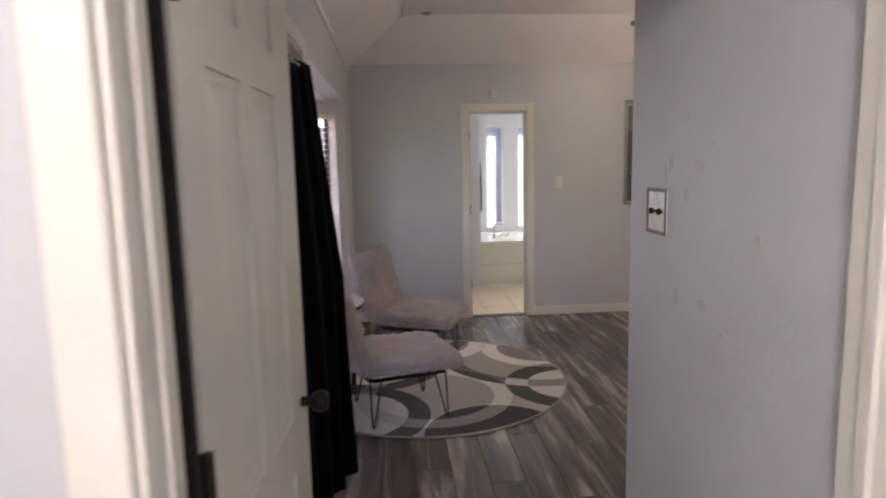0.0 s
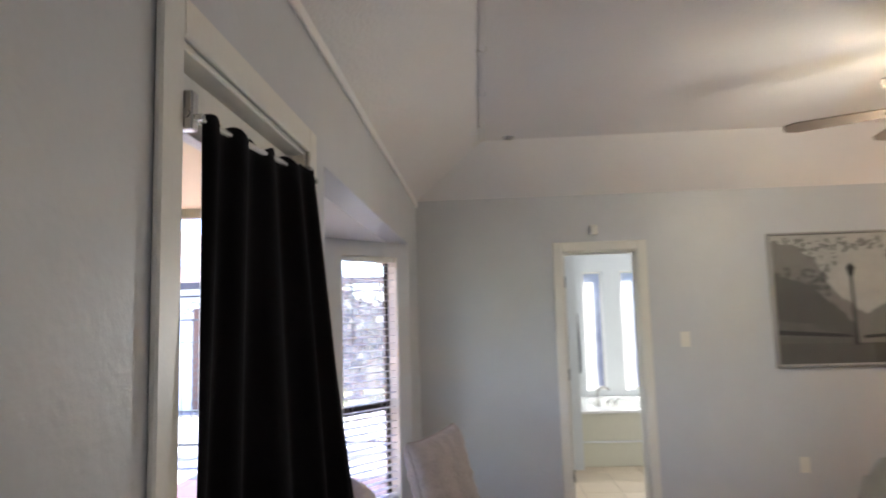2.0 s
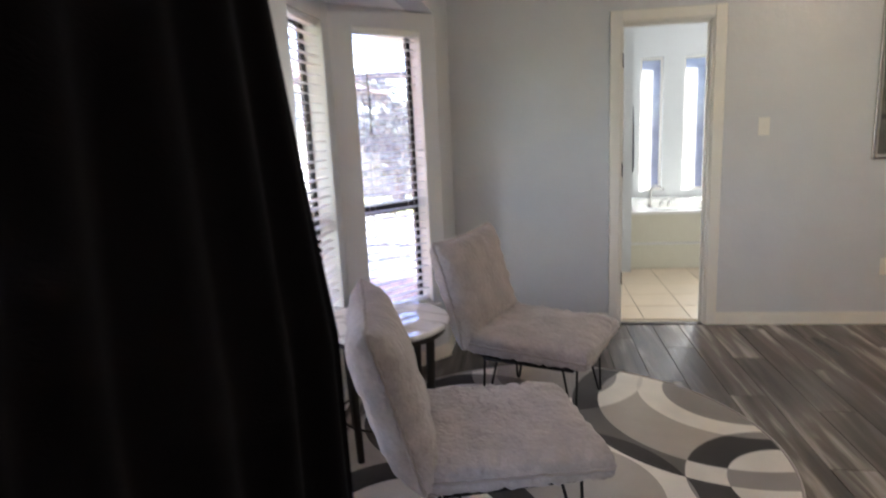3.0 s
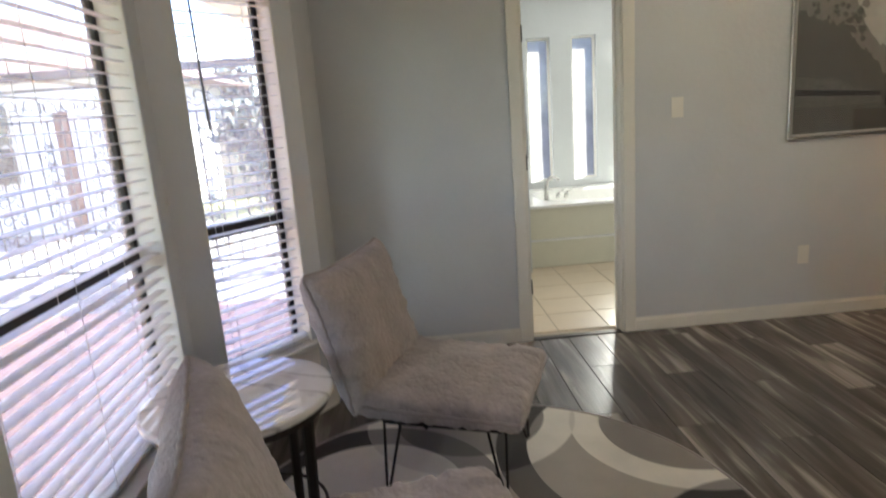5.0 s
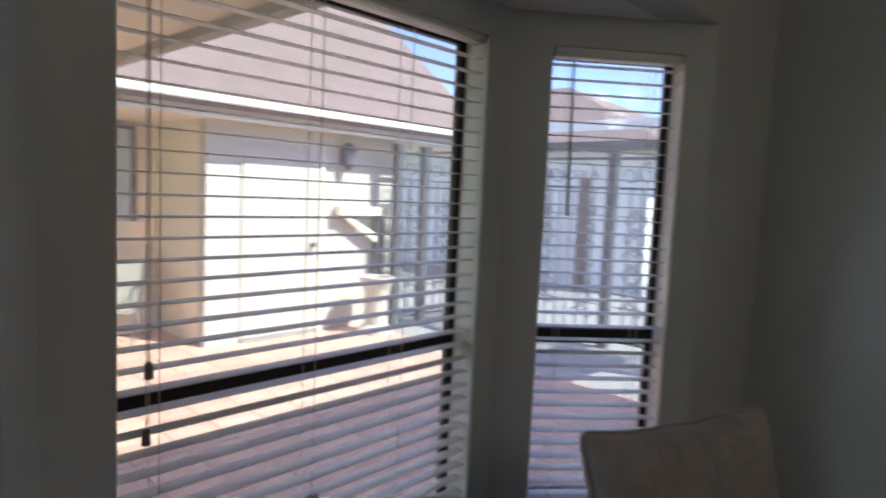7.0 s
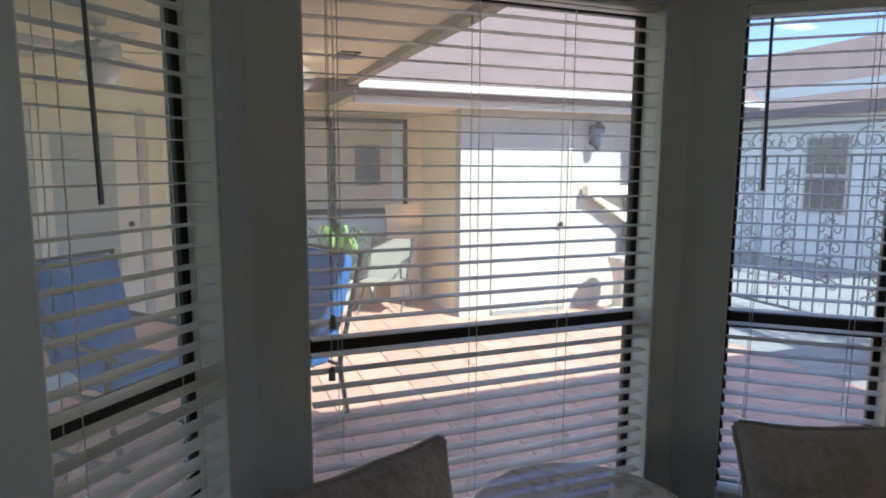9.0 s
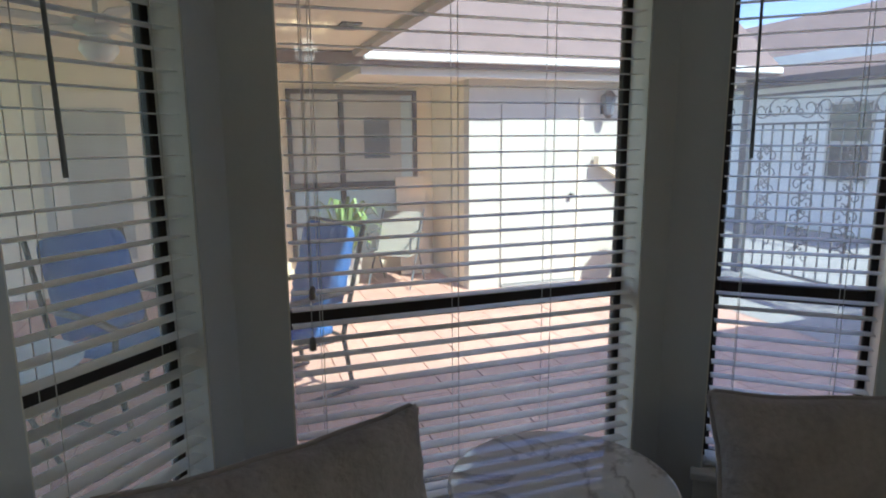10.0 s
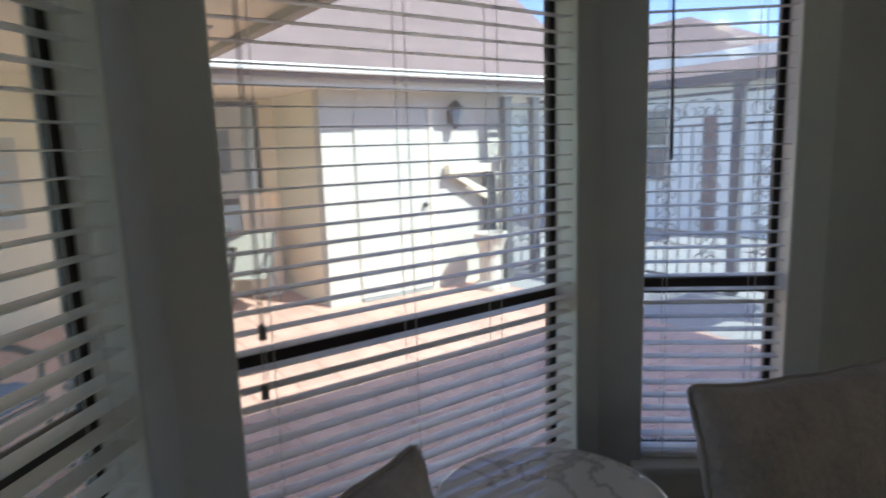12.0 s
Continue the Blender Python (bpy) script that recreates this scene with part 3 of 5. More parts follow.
# ---- panelled door ----
def panel_door(name, label, m, w, h, material, glazed=False):
    root = thing(name, label, "door", m, kind="structure")
    t = 0.035
    stile, mid = 0.105, 0.09
    if glazed:
        part("stile", box(nb(), (0, 0, 0), (0.045, t, h), 0.003), material, root)
        part("stile", box(nb(), (w - 0.10, 0, 0), (w, t, h), 0.003), material, root)
        part("rail", box(nb(), (0.045, 0, 0), (w - 0.10, t, 0.22), 0.003), material, root)
        part("rail", box(nb(), (0.045, 0, h - 0.11), (w - 0.10, t, h), 0.003), material, root)
        pane = part("pane", box(nb(), (0.045, 0.015, 0.22), (w - 0.10, 0.020, h - 0.11)), M_GLASS, root, "clear glass pane")
        pane.visible_shadow = False
    else:
        rows = [(0.20, 0.80), (0.93, 1.685), (1.775, h - 0.10)]
        cols = [(stile, w / 2 - mid / 2), (w / 2 + mid / 2, w - stile)] if w != 0.72 else [(0.115, 0.305), (0.36, 0.555)]
        holes = [(c[0], c[1], r[0], r[1]) for c in cols for r in rows]
        cut = [0, cols[0][0], cols[0][1], cols[1][0], cols[1][1], w]
        bm = nb()
        for i, (a, b) in enumerate(zip(cut, cut[1:])):
            z = 0
            for r in (rows if i in (1, 3) else []):
                box(bm, (a, 0, z), (b, t, r[0]))
                z = r[1]
            box(bm, (a, 0, z), (b, t, h))
        bmesh.ops.remove_doubles(bm, verts=bm.verts[:], dist=1e-5)
        part("door_leaf", bm, material, root)
        for x0, x1, z0, z1 in holes:
            bm = nb()
            box(bm, (x0, 0.009, z0), (x1, t - 0.009, z1))
            for s, ya, yb in ((1, 0.009, 0.0025), (-1, t - 0.009, t - 0.0025)):
                g = 0.035
                vo = [bm.verts.new((x, ya - 0.0005 * s, z)) for x, z in ((x0 + 0.016, z0 + 0.016), (x1 - 0.016, z0 + 0.016), (x1 - 0.016, z1 - 0.016), (x0 + 0.016, z1 - 0.016))]
                vi = [bm.verts.new((x, yb, z)) for x, z in ((x0 + g + 0.012, z0 + g + 0.012), (x1 - g - 0.012, z0 + g + 0.012), (x1 - g - 0.012, z1 - g - 0.012), (x0 + g + 0.012, z1 - g - 0.012))]
                bm.faces.new(vi)
                for i in range(4):
                    bm.faces.new((vo[i], vo[(i + 1) % 4], vi[(i + 1) % 4], vi[i]))
            part("raised_panel", bm, material, root)
    return root


# entry door, swung open into the room
entry = panel_door("door_1", "white six-panel door standing wide open", pose(-0.285, YS + 0.045, 0.012, 0, 0, 87.0), 0.72, 2.03, M_DOOR)
bm = tube(nb(), [(0.65, 0.002, 0.94), (0.65, -0.03, 0.94)], 0.013, 12)
lathe_pts = [(0.002, -0.022), (0.022, -0.018), (0.028, 0.0), (0.022, 0.018), (0.002, 0.022)]
kn = nb()
lathe(kn, lathe_pts, (0, 0, 0), 16)
bmesh.ops.transform(kn, matrix=Matrix.Translation((0.65, -0.048, 0.94)) @ Matrix.Rotation(radians(90), 4, "X"), verts=kn.verts[:])
k = part("knob", kn, M_BRONZE, entry, "dark bronze round knob", smooth=True)
part("knob_rose", bm, M_BRONZE, entry)
for z in (0.25, 1.07, 1.80):
    bm = box(nb(), (-0.003, -0.002, z - 0.05), (0.001, 0.034, z + 0.05), 0.001)
    tube(bm, [(-0.006, -0.006, z - 0.052), (-0.006, -0.006, z + 0.052)], 0.008, 10)
    box(bm, (-0.012, -0.006, z - 0.05), (-0.004, 0.034, z + 0.05), 0.001)
    part("hinge", bm, M_BRONZE, entry, "dark bronze butt hinge")
# Dark strips put into the hinge gap in place of its shade.
part("hinge_gap_shade", box(nb(), (0.963, -0.012, 0.0), (0.9785, -0.0165, 2.04)), M_DARKCLOTH, cas_e, "dark strip on the hinge jamb standing in for shade")
part("hinge_gap_shade", box(nb(), (-0.030, 0.004, 0.0), (-0.014, 0.050, 2.03)), M_DARKCLOTH, entry, "dark strip in place of the hinge gap's shade")
part("latch_plate", box(nb(), (0.7195, 0.006, 0.89), (0.7215, 0.030, 0.99)), M_BRONZE, entry)

# glazed patio door with hanging curtain
patio_door = panel_door("door_2", "white glazed patio door, closed", segment((XW - 0.03, 2.17), (XW - 0.03, 2.90)), 0.73, 2.03, M_DOOR, glazed=True)
for z in (0.25, 1.05, 1.82):
    part("hinge", box(nb(), (-0.012, -0.008, z - 0.05), (0.004, 0.0, z + 0.05), 0.002), M_CHROME, patio_door, "nickel butt hinge")
rod = thing("curtain_rod", "slim nickel curtain rod on brackets over the patio door", "curtain rod")
part("rod", tube(nb(), [(XW + 0.018, 2.15, 1.921), (XW + 0.035, 2.90, 1.968)], 0.008, 10), M_CHROME, rod)
for y, dz in ((2.165, 0.006), (2.885, 0.05)):
    bm = box(nb(), (XW - 0.029 if y < 2.9 else XW + 0.0175, y - 0.012, 1.888 + dz), (XW + 0.03, y + 0.012, 1.955 + dz), 0.003)
    box(bm, (XW + 0.0, y - 0.006, 1.905 + dz), (XW + 0.045, y + 0.006, 1.915 + dz), 0.002)
    part("bracket", bm, M_CHROME, rod)
bm = nb()
NY, NZ = 90, 26
grid = []
for i in range(NY + 1):
    s = i / NY
    col = []
    for j in range(NZ + 1):
        v = j / NZ
        z = 1.935 + 0.045 * s - v * 1.86
        y = 2.205 + 0.645 * s - 0.012 * v - 0.09 * v * (1 - s)
        fold = 0.010 + 0.020 * v * (0.4 + 0.6 * s)
        x = XW + 0.014 + 0.022 * s + fold * (1 + math.sin(s * 4.6 * 2 * math.pi + 0.8 * math.sin(7 * s) + 0.9 * math.sin(3 * v))) * 0.8 + 0.12 * min(1.0, v / 0.5) * s ** 1.5 + 0.006 * math.sin(5 * v + 9 * s)
        col.append(bm.verts.new((x, y, z + 0.006 * math.sin(s * 40))))
    grid.append(col)
for i in range(NY):
    for j in range(NZ):
        bm.faces.new((grid[i][j], grid[i + 1][j], grid[i + 1][j + 1], grid[i][j + 1]))
bmesh.ops.solidify(bm, geom=bm.faces[:], thickness=0.004)
solid("curtain", bm, M_CURTAIN, "black velvet curtain hanging in folds over the patio door", "curtain", smooth=True)


# ---- chairs, table, rug ----
def hairpin(bm, x, y, top, dx, dy):
    a, b = (x - 0.035, y, top), (x + 0.035, y, top)
    f = (x + dx, y + dy)
    tube(bm, [a, (f[0] - 0.006, f[1], 0.014), (f[0], f[1], 0.006), (f[0] + 0.006, f[1], 0.014), b], 0.0055, 7)
    return bm


def lounge_chair(m, label):
    root = thing("lounge_chair", label, "chair", m, "plush lounge chairs on the rug")
    st = pose(0.0, 0, 0.372, 0, 2.5, 0)
    bk = pose(-0.362, 0, 0.616, 0, 74.5, 0)
    for name, mm, sx, sy, sz, e, sharp in (("seat", st, 0.64, 0.625, 0.112, 0.19, -0.035), ("backrest", bk, 0.525, 0.645, 0.165, 0.46, 0.015)):
        bm = cushion(nb(), sx, sy, sz, e, 48, 1.0, sharp)
        bmesh.ops.transform(bm, matrix=mm, verts=bm.verts[:])
        pad = part(name, bm, M_VELVET, root, smooth=True)
        pts = []
        for k in range(120):
            a = 2 * math.pi * (k + 0.5) / 120
            c, s_ = math.cos(a), math.sin(a)
            r = 1 / max(abs(c), abs(s_))
            x, y, near = pad_edge(r * c, r * s_, sx, sy, sharp)
            pts.append(mm @ Vector((x * 1.006, y * 1.006, 0.0025 * math.sin(k * 2.3))))
        part("piping", tube(nb(), pts, 0.0065, 6, closed=True), M_PIPING, pad, "piped seam", smooth=True)
    bm = nb()
    tube(bm, [(0.22, -0.22, 0.285), (0.22, 0.22, 0.285), (-0.22, 0.22, 0.285), (-0.22, -0.22, 0.285)], 0.010, 8, closed=True)
    for y in (-0.2, 0.2):
        tube(bm, [(0.2, y, 0.285), (-0.24, y, 0.285), (-0.33, y, 0.38), (-0.43, y, 0.74)], 0.009, 8)
    part("frame", bm, M_BLACKMETAL, root, "black steel frame")
    for x, y in ((0.20, -0.20), (0.20, 0.20), (-0.20, -0.20), (-0.20, 0.20)):
        part("hairpin_leg", hairpin(nb(), x, y, 0.285, 0.03 if x > 0 else -0.03, 0.03 if y > 0 else -0.03), M_BLACKMETAL, root, "black bent steel hairpin leg")
    return root


lounge_chair(pose(-0.004, 3.742, 0.012, 0, 0, 16.0), "taupe plush armless lounge chair beside the round marble table")
lounge_chair(pose(0.180, 4.765, 0.012, 0, 0, -20.5), "taupe plush armless lounge chair near the bathroom doorway")

table = thing("side_table", "round side table with white marble top on dark metal legs", "table", pose(-0.53, 4.335, 0.0, 0, 0, 20))
part("tabletop", lathe(nb(), [(0.285, 0.575), (0.292, 0.579), (0.295, 0.588), (0.292, 0.597), (0.286, 0.600)], n=64), M_MARBLE, table, "white marble top with grey veins")
part("rim", lathe(nb(), [(0.262, 0.548), (0.275, 0.548), (0.275, 0.5745), (0.262, 0.5745)], n=48), M_BRONZE, table)
for k in range(4):
    a = radians(45 + 90 * k)
    c, s_ = math.cos(a), math.sin(a)
    part("leg", tube(nb(), [(0.245 * c, 0.245 * s_, 0.55), (0.225 * c, 0.225 * s_, 0.012)], [0.020, 0.016], 10), M_BRONZE, table, "dark metal leg")
part("lower_ring", tube(nb(), [(0.231 * math.cos(2 * math.pi * k / 40), 0.231 * math.sin(2 * math.pi * k / 40), 0.17) for k in range(40)], 0.006, 6, closed=True), M_BRONZE, table)

RUG_PALETTE = [(0.42, 0.39, 0.36), (0.13, 0.12, 0.115), (0.78, 0.75, 0.70), (0.035, 0.031, 0.031), (0.64, 0.61, 0.57), (0.27, 0.25, 0.24), (0.040, 0.037, 0.036)]
RUG = [(0.95, 0.60, 0.48, 2 / 7), (0.95, 0.60, 0.35, 3 / 7), (0.85, 0.45, 0.73, 1 / 7), (0.85, 0.45, 0.60, 6 / 7), (0.957, -0.25, 0.437, 3 / 7), (0.957, -0.25, 0.28, 1 / 7)]
RUG += [(0.02, -0.34, 0.52, 2 / 7), (0.02, -0.34, 0.40, 5 / 7), (0.34, -0.98, 0.42, 3 / 7), (-0.52, -0.62, 0.50, 3 / 7), (-0.52, -0.62, 0.36, 6 / 7), (-0.40, 0.30, 0.52, 3 / 7), (-0.40, 0.30, 0.38, 6 / 7), (0.05, 0.85, 0.48, 2 / 7), (0.05, 0.85, 0.34, 3 / 7)]
M_RUG = rings("rug_weave", RUG, RUG_PALETTE)
rug = thing("rug", "round rug with overlapping arcs in cream, grey and charcoal", "rug", pose(0.204, 4.294, 0.0))
part("weave", lathe(nb(), [(0.965, 0.0), (0.968, 0.010), (0.96, 0.012)], n=96), M_RUG, rug)
part("bound_edge", tube(nb(), [(0.974 * math.cos(2 * math.pi * k / 96), 0.974 * math.sin(2 * math.pi * k / 96), 0.007) for k in range(96)], 0.0075, 6, closed=True), M_PIPING, rug, "stitched taupe edge", smooth=True)

# ---- outdoors ----
G = -0.12
solid("ground", box(nb(), (-400, -400, G - 0.5), (400, 400, G - 0.03)), M_GRASS, "pale dry lawn reaching the horizon", "ground", "structure")
solid("patio_bed", box(nb(), (-6.4, 0.3, G - 0.029), (-0.55, 7.95, G - 0.006)), M_SAND, "red paved courtyard floor", "pavement", "structure")
solid("path", box(nb(), (-14, 7.951, G - 0.029), (3, 12.9, G - 0.004)), M_CONCRETE, "pale concrete path behind the iron fence", "pavement", "structure")
solid("wall_wing", wallbox(nb(), -5.34, -5.2, 5.94, 8.25, G, 2.3, (), "y"), M_STUCCO, "sunlit white wall of the garage wing", "wall", "structure")
solid("wall_wing_side", wallbox(nb(), -6.4, -5.34, 5.94, 6.06, G, 2.3), M_BEIGE, "shaded beige side wall of the wing", "wall", "structure")
solid("wall_back", wallbox(nb(), -6.52, -6.4, 0.2, 6.06, G, 2.4, (), "y"), M_BEIGE, "beige back wall of the covered patio", "wall", "structure")
# patio cover and eaves
solid("ceiling_patio", box(nb(), (-6.4, 0.2, 2.24), (-0.54, 4.70, 2.34)), M_COVER, "beige patio ceiling", "ceiling", "structure")
solid("trim_cover", box(nb(), (-4.95, 4.70, 2.19), (-0.54, 4.78, 2.40), 0.004), M_BEAM, "fascia board of the patio cover, its shade painted brown", "fascia", "structure")
solid("soffit_wing", box(nb(), (-6.4, 4.782, 2.06), (-5.0, 9.6, 2.12)), M_SOFFIT, "beige soffit under the wing's eave", "soffit", "structure")
bm = box(nb(), (-4.995, 4.79, 2.05), (-4.96, 9.6, 2.20), 0.003)
box(bm, (-4.885, 4.79, 2.165), (-4.790, 9.6, 2.232), 0.012, 2)
solid("gutter", bm, M_GUTTER, "white gutter along the eave", "gutter", "structure")
bm = nb()
pts = [(-4.84, 4.0, 2.22), (-4.84, 9.65, 2.22), (-9.3, 11.6, 4.78), (-9.3, 4.0, 4.78)]
a = [bm.verts.new(p) for p in pts]
b = [bm.verts.new((p[0], p[1], p[2] - 0.1)) for p in pts]
bm.faces.new(a), bm.faces.new(b[::-1])
for i in range(4):
    bm.faces.new((a[i], a[(i + 1) % 4], b[(i + 1) % 4], b[i]))
solid("roof_wing", bm, M_SHINGLE, "brown shingle hip roof of the wing", "roof", "structure")
# own roof: unseen slab added for the house's shadow; eave over the bay
solid("roof_own", box(nb(), (-0.54, -2, 2.95), (6, 9.1, 3.05)), M_SHINGLE, "unseen slab for the own roof, added for its shadow", "roof", "structure")
bm = prism(nb(), [(-1.25, 2.26), (-1.25, 2.36), (-0.53, 2.90), (-0.53, 2.26)], 4.79, 10.0)
solid("eave_own", bm, M_SOFFIT, "own beige eave over the bay", "eave", "structure")

# ---- bathroom ----
bm = wallbox(nb(), 0.48, 0.60, YN + 0.12, 7.71, 0, 2.5, (), "y")
wallbox(bm, 0.60, 1.06, 7.60, 7.71, 0, 2.5)
wallbox(bm, 0.94, 1.06, 7.71, 8.97, 0, 2.5, (), "y")
wallbox(bm, 3.0, 3.12, YN + 0.12, 8.97, 0, 2.5, (), "y")
solid("wall_bath", bm, M_BATH, "pale grey bathroom walls", "wall", "structure")
BW = [(1.335, 1.575), (1.79, 2.04), (2.235, 2.485)]
solid("wall_bath_north", wallbox(nb(), 1.06, 3.0, 8.85, 8.97, 0, 2.5, [(a, b, 0.62, 2.045) for a, b in BW]), M_BATH, "pale bathroom wall with three tall slot windows", "wall", "structure")
solid("ceiling_bath", box(nb(), (0.48, YN + 0.12, 2.42), (3.12, 8.97, 2.5)), M_CEIL, "white bathroom ceiling", "ceiling", "structure")
solid("floor_bath", box(nb(), (0.48, YN + 0.06, -0.12), (3.12, 8.97, -0.006)), M_GROUT, "beige tiled bathroom floor", "floor", "structure")
for i, (a, b) in enumerate(BW):
    root = thing("window_%d" % (4 + i), "tall slot window with white frame over the tub", "window", pose(a, 8.85, 0), kind="structure")
    w = b - a
    bm = nb()
    for p, q in (((0, 0.62), (0.022, 2.045)), ((w - 0.022, 0.62), (w, 2.045)), ((0.022, 0.62), (w - 0.022, 0.642)), ((0.022, 2.023), (w - 0.022, 2.045))):
        box(bm, (p[0], 0.05, p[1]), (q[0], 0.09, q[1]), 0.002)
    part("window_frame", bm, M_TRIM, root)
    pane = part("pane", box(nb(), (0.022, 0.068, 0.642), (w - 0.022, 0.073, 2.023)), M_OBSCURE, root, "clear glass pane")
    pane.visible_shadow = False

a, b = BW[2]
al_ = new("bath_daylight", bpy.data.lights.new("bath_daylight", "AREA"))
al_.data.shape, al_.data.size, al_.data.size_y, al_.data.energy, al_.data.color = "RECTANGLE", b - a - 0.05, 1.36, 3 * BATH_WATTS, (1.0, 0.95, 0.87)
al_.matrix_basis = look(((a + b) / 2, 8.962, 1.33), ((a + b) / 2 - 0.2, 8.0, 1.1))

tub = thing("bathtub", "white built-in bathtub with a cream panelled front", "bathtub", pose(0, 0, 0))
bm = nb()
x0, x1, y0, y1 = 1.07, 2.99, 7.72, 8.84
outer = [(x0, y0), (x1, y0), (x1, y1), (x0, y1)]
N = 40
rim = [(2.03 + 0.80 * math.copysign(abs(math.cos(t)) ** 0.6, math.cos(t)), 8.27 + 0.40 * math.copysign(abs(math.sin(t)) ** 0.6, math.sin(t))) for t in [2 * math.pi * k / N for k in range(N)]]
edge = []
for k in range(N):
    t = 2 * math.pi * k / N
    c, s_ = math.cos(t), math.sin(t)
    r = 1 / max(abs(c), abs(s_))
    edge.append(((x0 + x1) / 2 + (x1 - x0) / 2 * c * r, (y0 + y1) / 2 + (y1 - y0) / 2 * s_ * r))
rows = [[bm.verts.new((*p, 0.525)) for p in edge], [bm.verts.new((*p, 0.55)) for p in edge], [bm.verts.new((*p, 0.553)) for p in rim]]
rows.append([bm.verts.new((2.03 + (p[0] - 2.03) * 0.95, 8.27 + (p[1] - 8.27) * 0.93, 0.53)) for p in rim])
rows.append([bm.verts.new((2.03 + (p[0] - 2.03) * 0.80, 8.27 + (p[1] - 8.27) * 0.75, 0.14)) for p in rim])
for a, b in zip(rows, rows[1:]):
    for k in range(N):
        bm.faces.new((a[k], a[(k + 1) % N], b[(k + 1) % N], b[k]))
bm.faces.new(rows[-1])
part("tub_shell", bm, M_TUB, tub, "white acrylic tub shell", smooth=False)
part("front_panel", box(nb(), (x0, 7.75, 0.25), (x1, 7.80, 0.524)), M_TUBWALL, tub, "cream front panel")
part("plinth", box(nb(), (x0, 7.725, 0.0), (x1, 7.80, 0.235), 0.006), M_TUBWALL, tub, "cream plinth")
part("trim_strip", box(nb(), (x0, 7.715, 0.236), (x1, 7.80, 0.249), 0.003), M_TUB, tub)
fau = thing("faucet", "brushed nickel gooseneck tub faucet on the deck", "faucet", pose(1.30, 8.02, 0.553, 0, 0, 10))
part("spout", tube(nb(), [(0, 0, 0), (0, 0, 0.12), (0.01, 0, 0.17), (0.05, 0, 0.205), (0.10, 0, 0.20), (0.13, 0, 0.17)], [0.022, 0.018, 0.016, 0.015, 0.014, 0.014], 10), M_CHROME, fau, smooth=True)
for dy in (0.10, 0.18):
    bm = lathe(nb(), [(0.02, 0), (0.018, 0.04), (0.010, 0.05)], (0.02 + dy, 0.02, 0), 12)
    tube(bm, [(0.02 + dy, 0.02, 0.05), (0.07 + dy, 0.0, 0.075)], 0.007, 8)
    part("lever", bm, M_CHROME, fau, smooth=True)
towel = thing("hanging_towel", "narrow dark towel hanging on the bathroom side wall", "towel", pose(1.06, 7.93, 0.0))
part("hook", tube(nb(), [(0.002, 0.03, 1.53), (0.05, 0.03, 1.53), (0.06, 0.03, 1.55)], 0.006, 8), M_BRONZE, towel, "dark hook")
bm = nb()
loops = []
for k in range(15):
    z = 1.53 - 0.62 * k / 14
    w = 0.020 + 0.012 * math.sin(math.pi * min(1.0, k / 10) * 0.5) - (0.012 if k == 14 else 0)
    loops.append([bm.verts.new((0.045 + w * math.cos(q * math.pi / 5), 0.03 + 1.3 * w * math.sin(q * math.pi / 5) * (1 + 0.2 * math.sin(k * 0.7 + q)), z)) for q in range(10)])
for p, q in zip(loops, loops[1:]):
    for k in range(10):
        bm.faces.new((p[k], p[(k + 1) % 10], q[(k + 1) % 10], q[k]))
bm.faces.new(loops[0]), bm.faces.new(loops[-1][::-1])
part("cloth", bm, M_TOWEL, towel, smooth=True)
bathdoor = panel_door("door_3", "white bathroom door folded open inwards", pose(0.752, YN + 0.135, 0.012, 0, 0, 90), 0.555, 2.02, M_DOOR)

# ---- bedroom things ----
fan = thing("ceiling_fan", "ceiling fan with dark blades and lit tulip glass shades", "ceiling fan", pose(2.33, 4.22, FLAT - 0.12))
bm = lathe(nb(), [(0.07, 0.12), (0.065, 0.09), (0.02, 0.07)], n=20)
part("canopy", bm, M_BRONZE, fan, smooth=True)
part("downrod", tube(nb(), [(0, 0, 0.08), (0, 0, -0.14)], 0.012, 10), M_BRONZE, fan)
part("motor", lathe(nb(), [(0.05, -0.13), (0.11, -0.15), (0.12, -0.20), (0.10, -0.24), (0.05, -0.26)], n=28), M_BRONZE, fan, smooth=True)
bl = nb()
outline = [(0.16, -0.05), (0.35, -0.065), (0.60, -0.07), (0.655, -0.045), (0.665, 0), (0.655, 0.045), (0.60, 0.07), (0.35, 0.065), (0.16, 0.05)]
lo = [bl.verts.new((x, y, -0.003 + 0.12 * y)) for x, y in outline]
hi = [bl.verts.new((x, y, 0.003 + 0.12 * y)) for x, y in outline]
bl.faces.new(lo[::-1]), bl.faces.new(hi)
for i in range(len(lo)):
    j = (i + 1) % len(lo)
    bl.faces.new((lo[i], lo[j], hi[j], hi[i]))
box(bl, (0.09, -0.015, -0.012), (0.22, 0.015, -0.006))
blade = finish(bl, "blade", M_FANWOOD)
for k in range(5):
    ob = new("blade", blade)
    ob.parent = fan
    ob.matrix_basis = pose(0, 0, -0.195, 0, 0, 72 * k + 150)
part("light_fitter", lathe(nb(), [(0.05, -0.26), (0.06, -0.30), (0.03, -0.33)], n=20), M_BRONZE, fan, smooth=True)
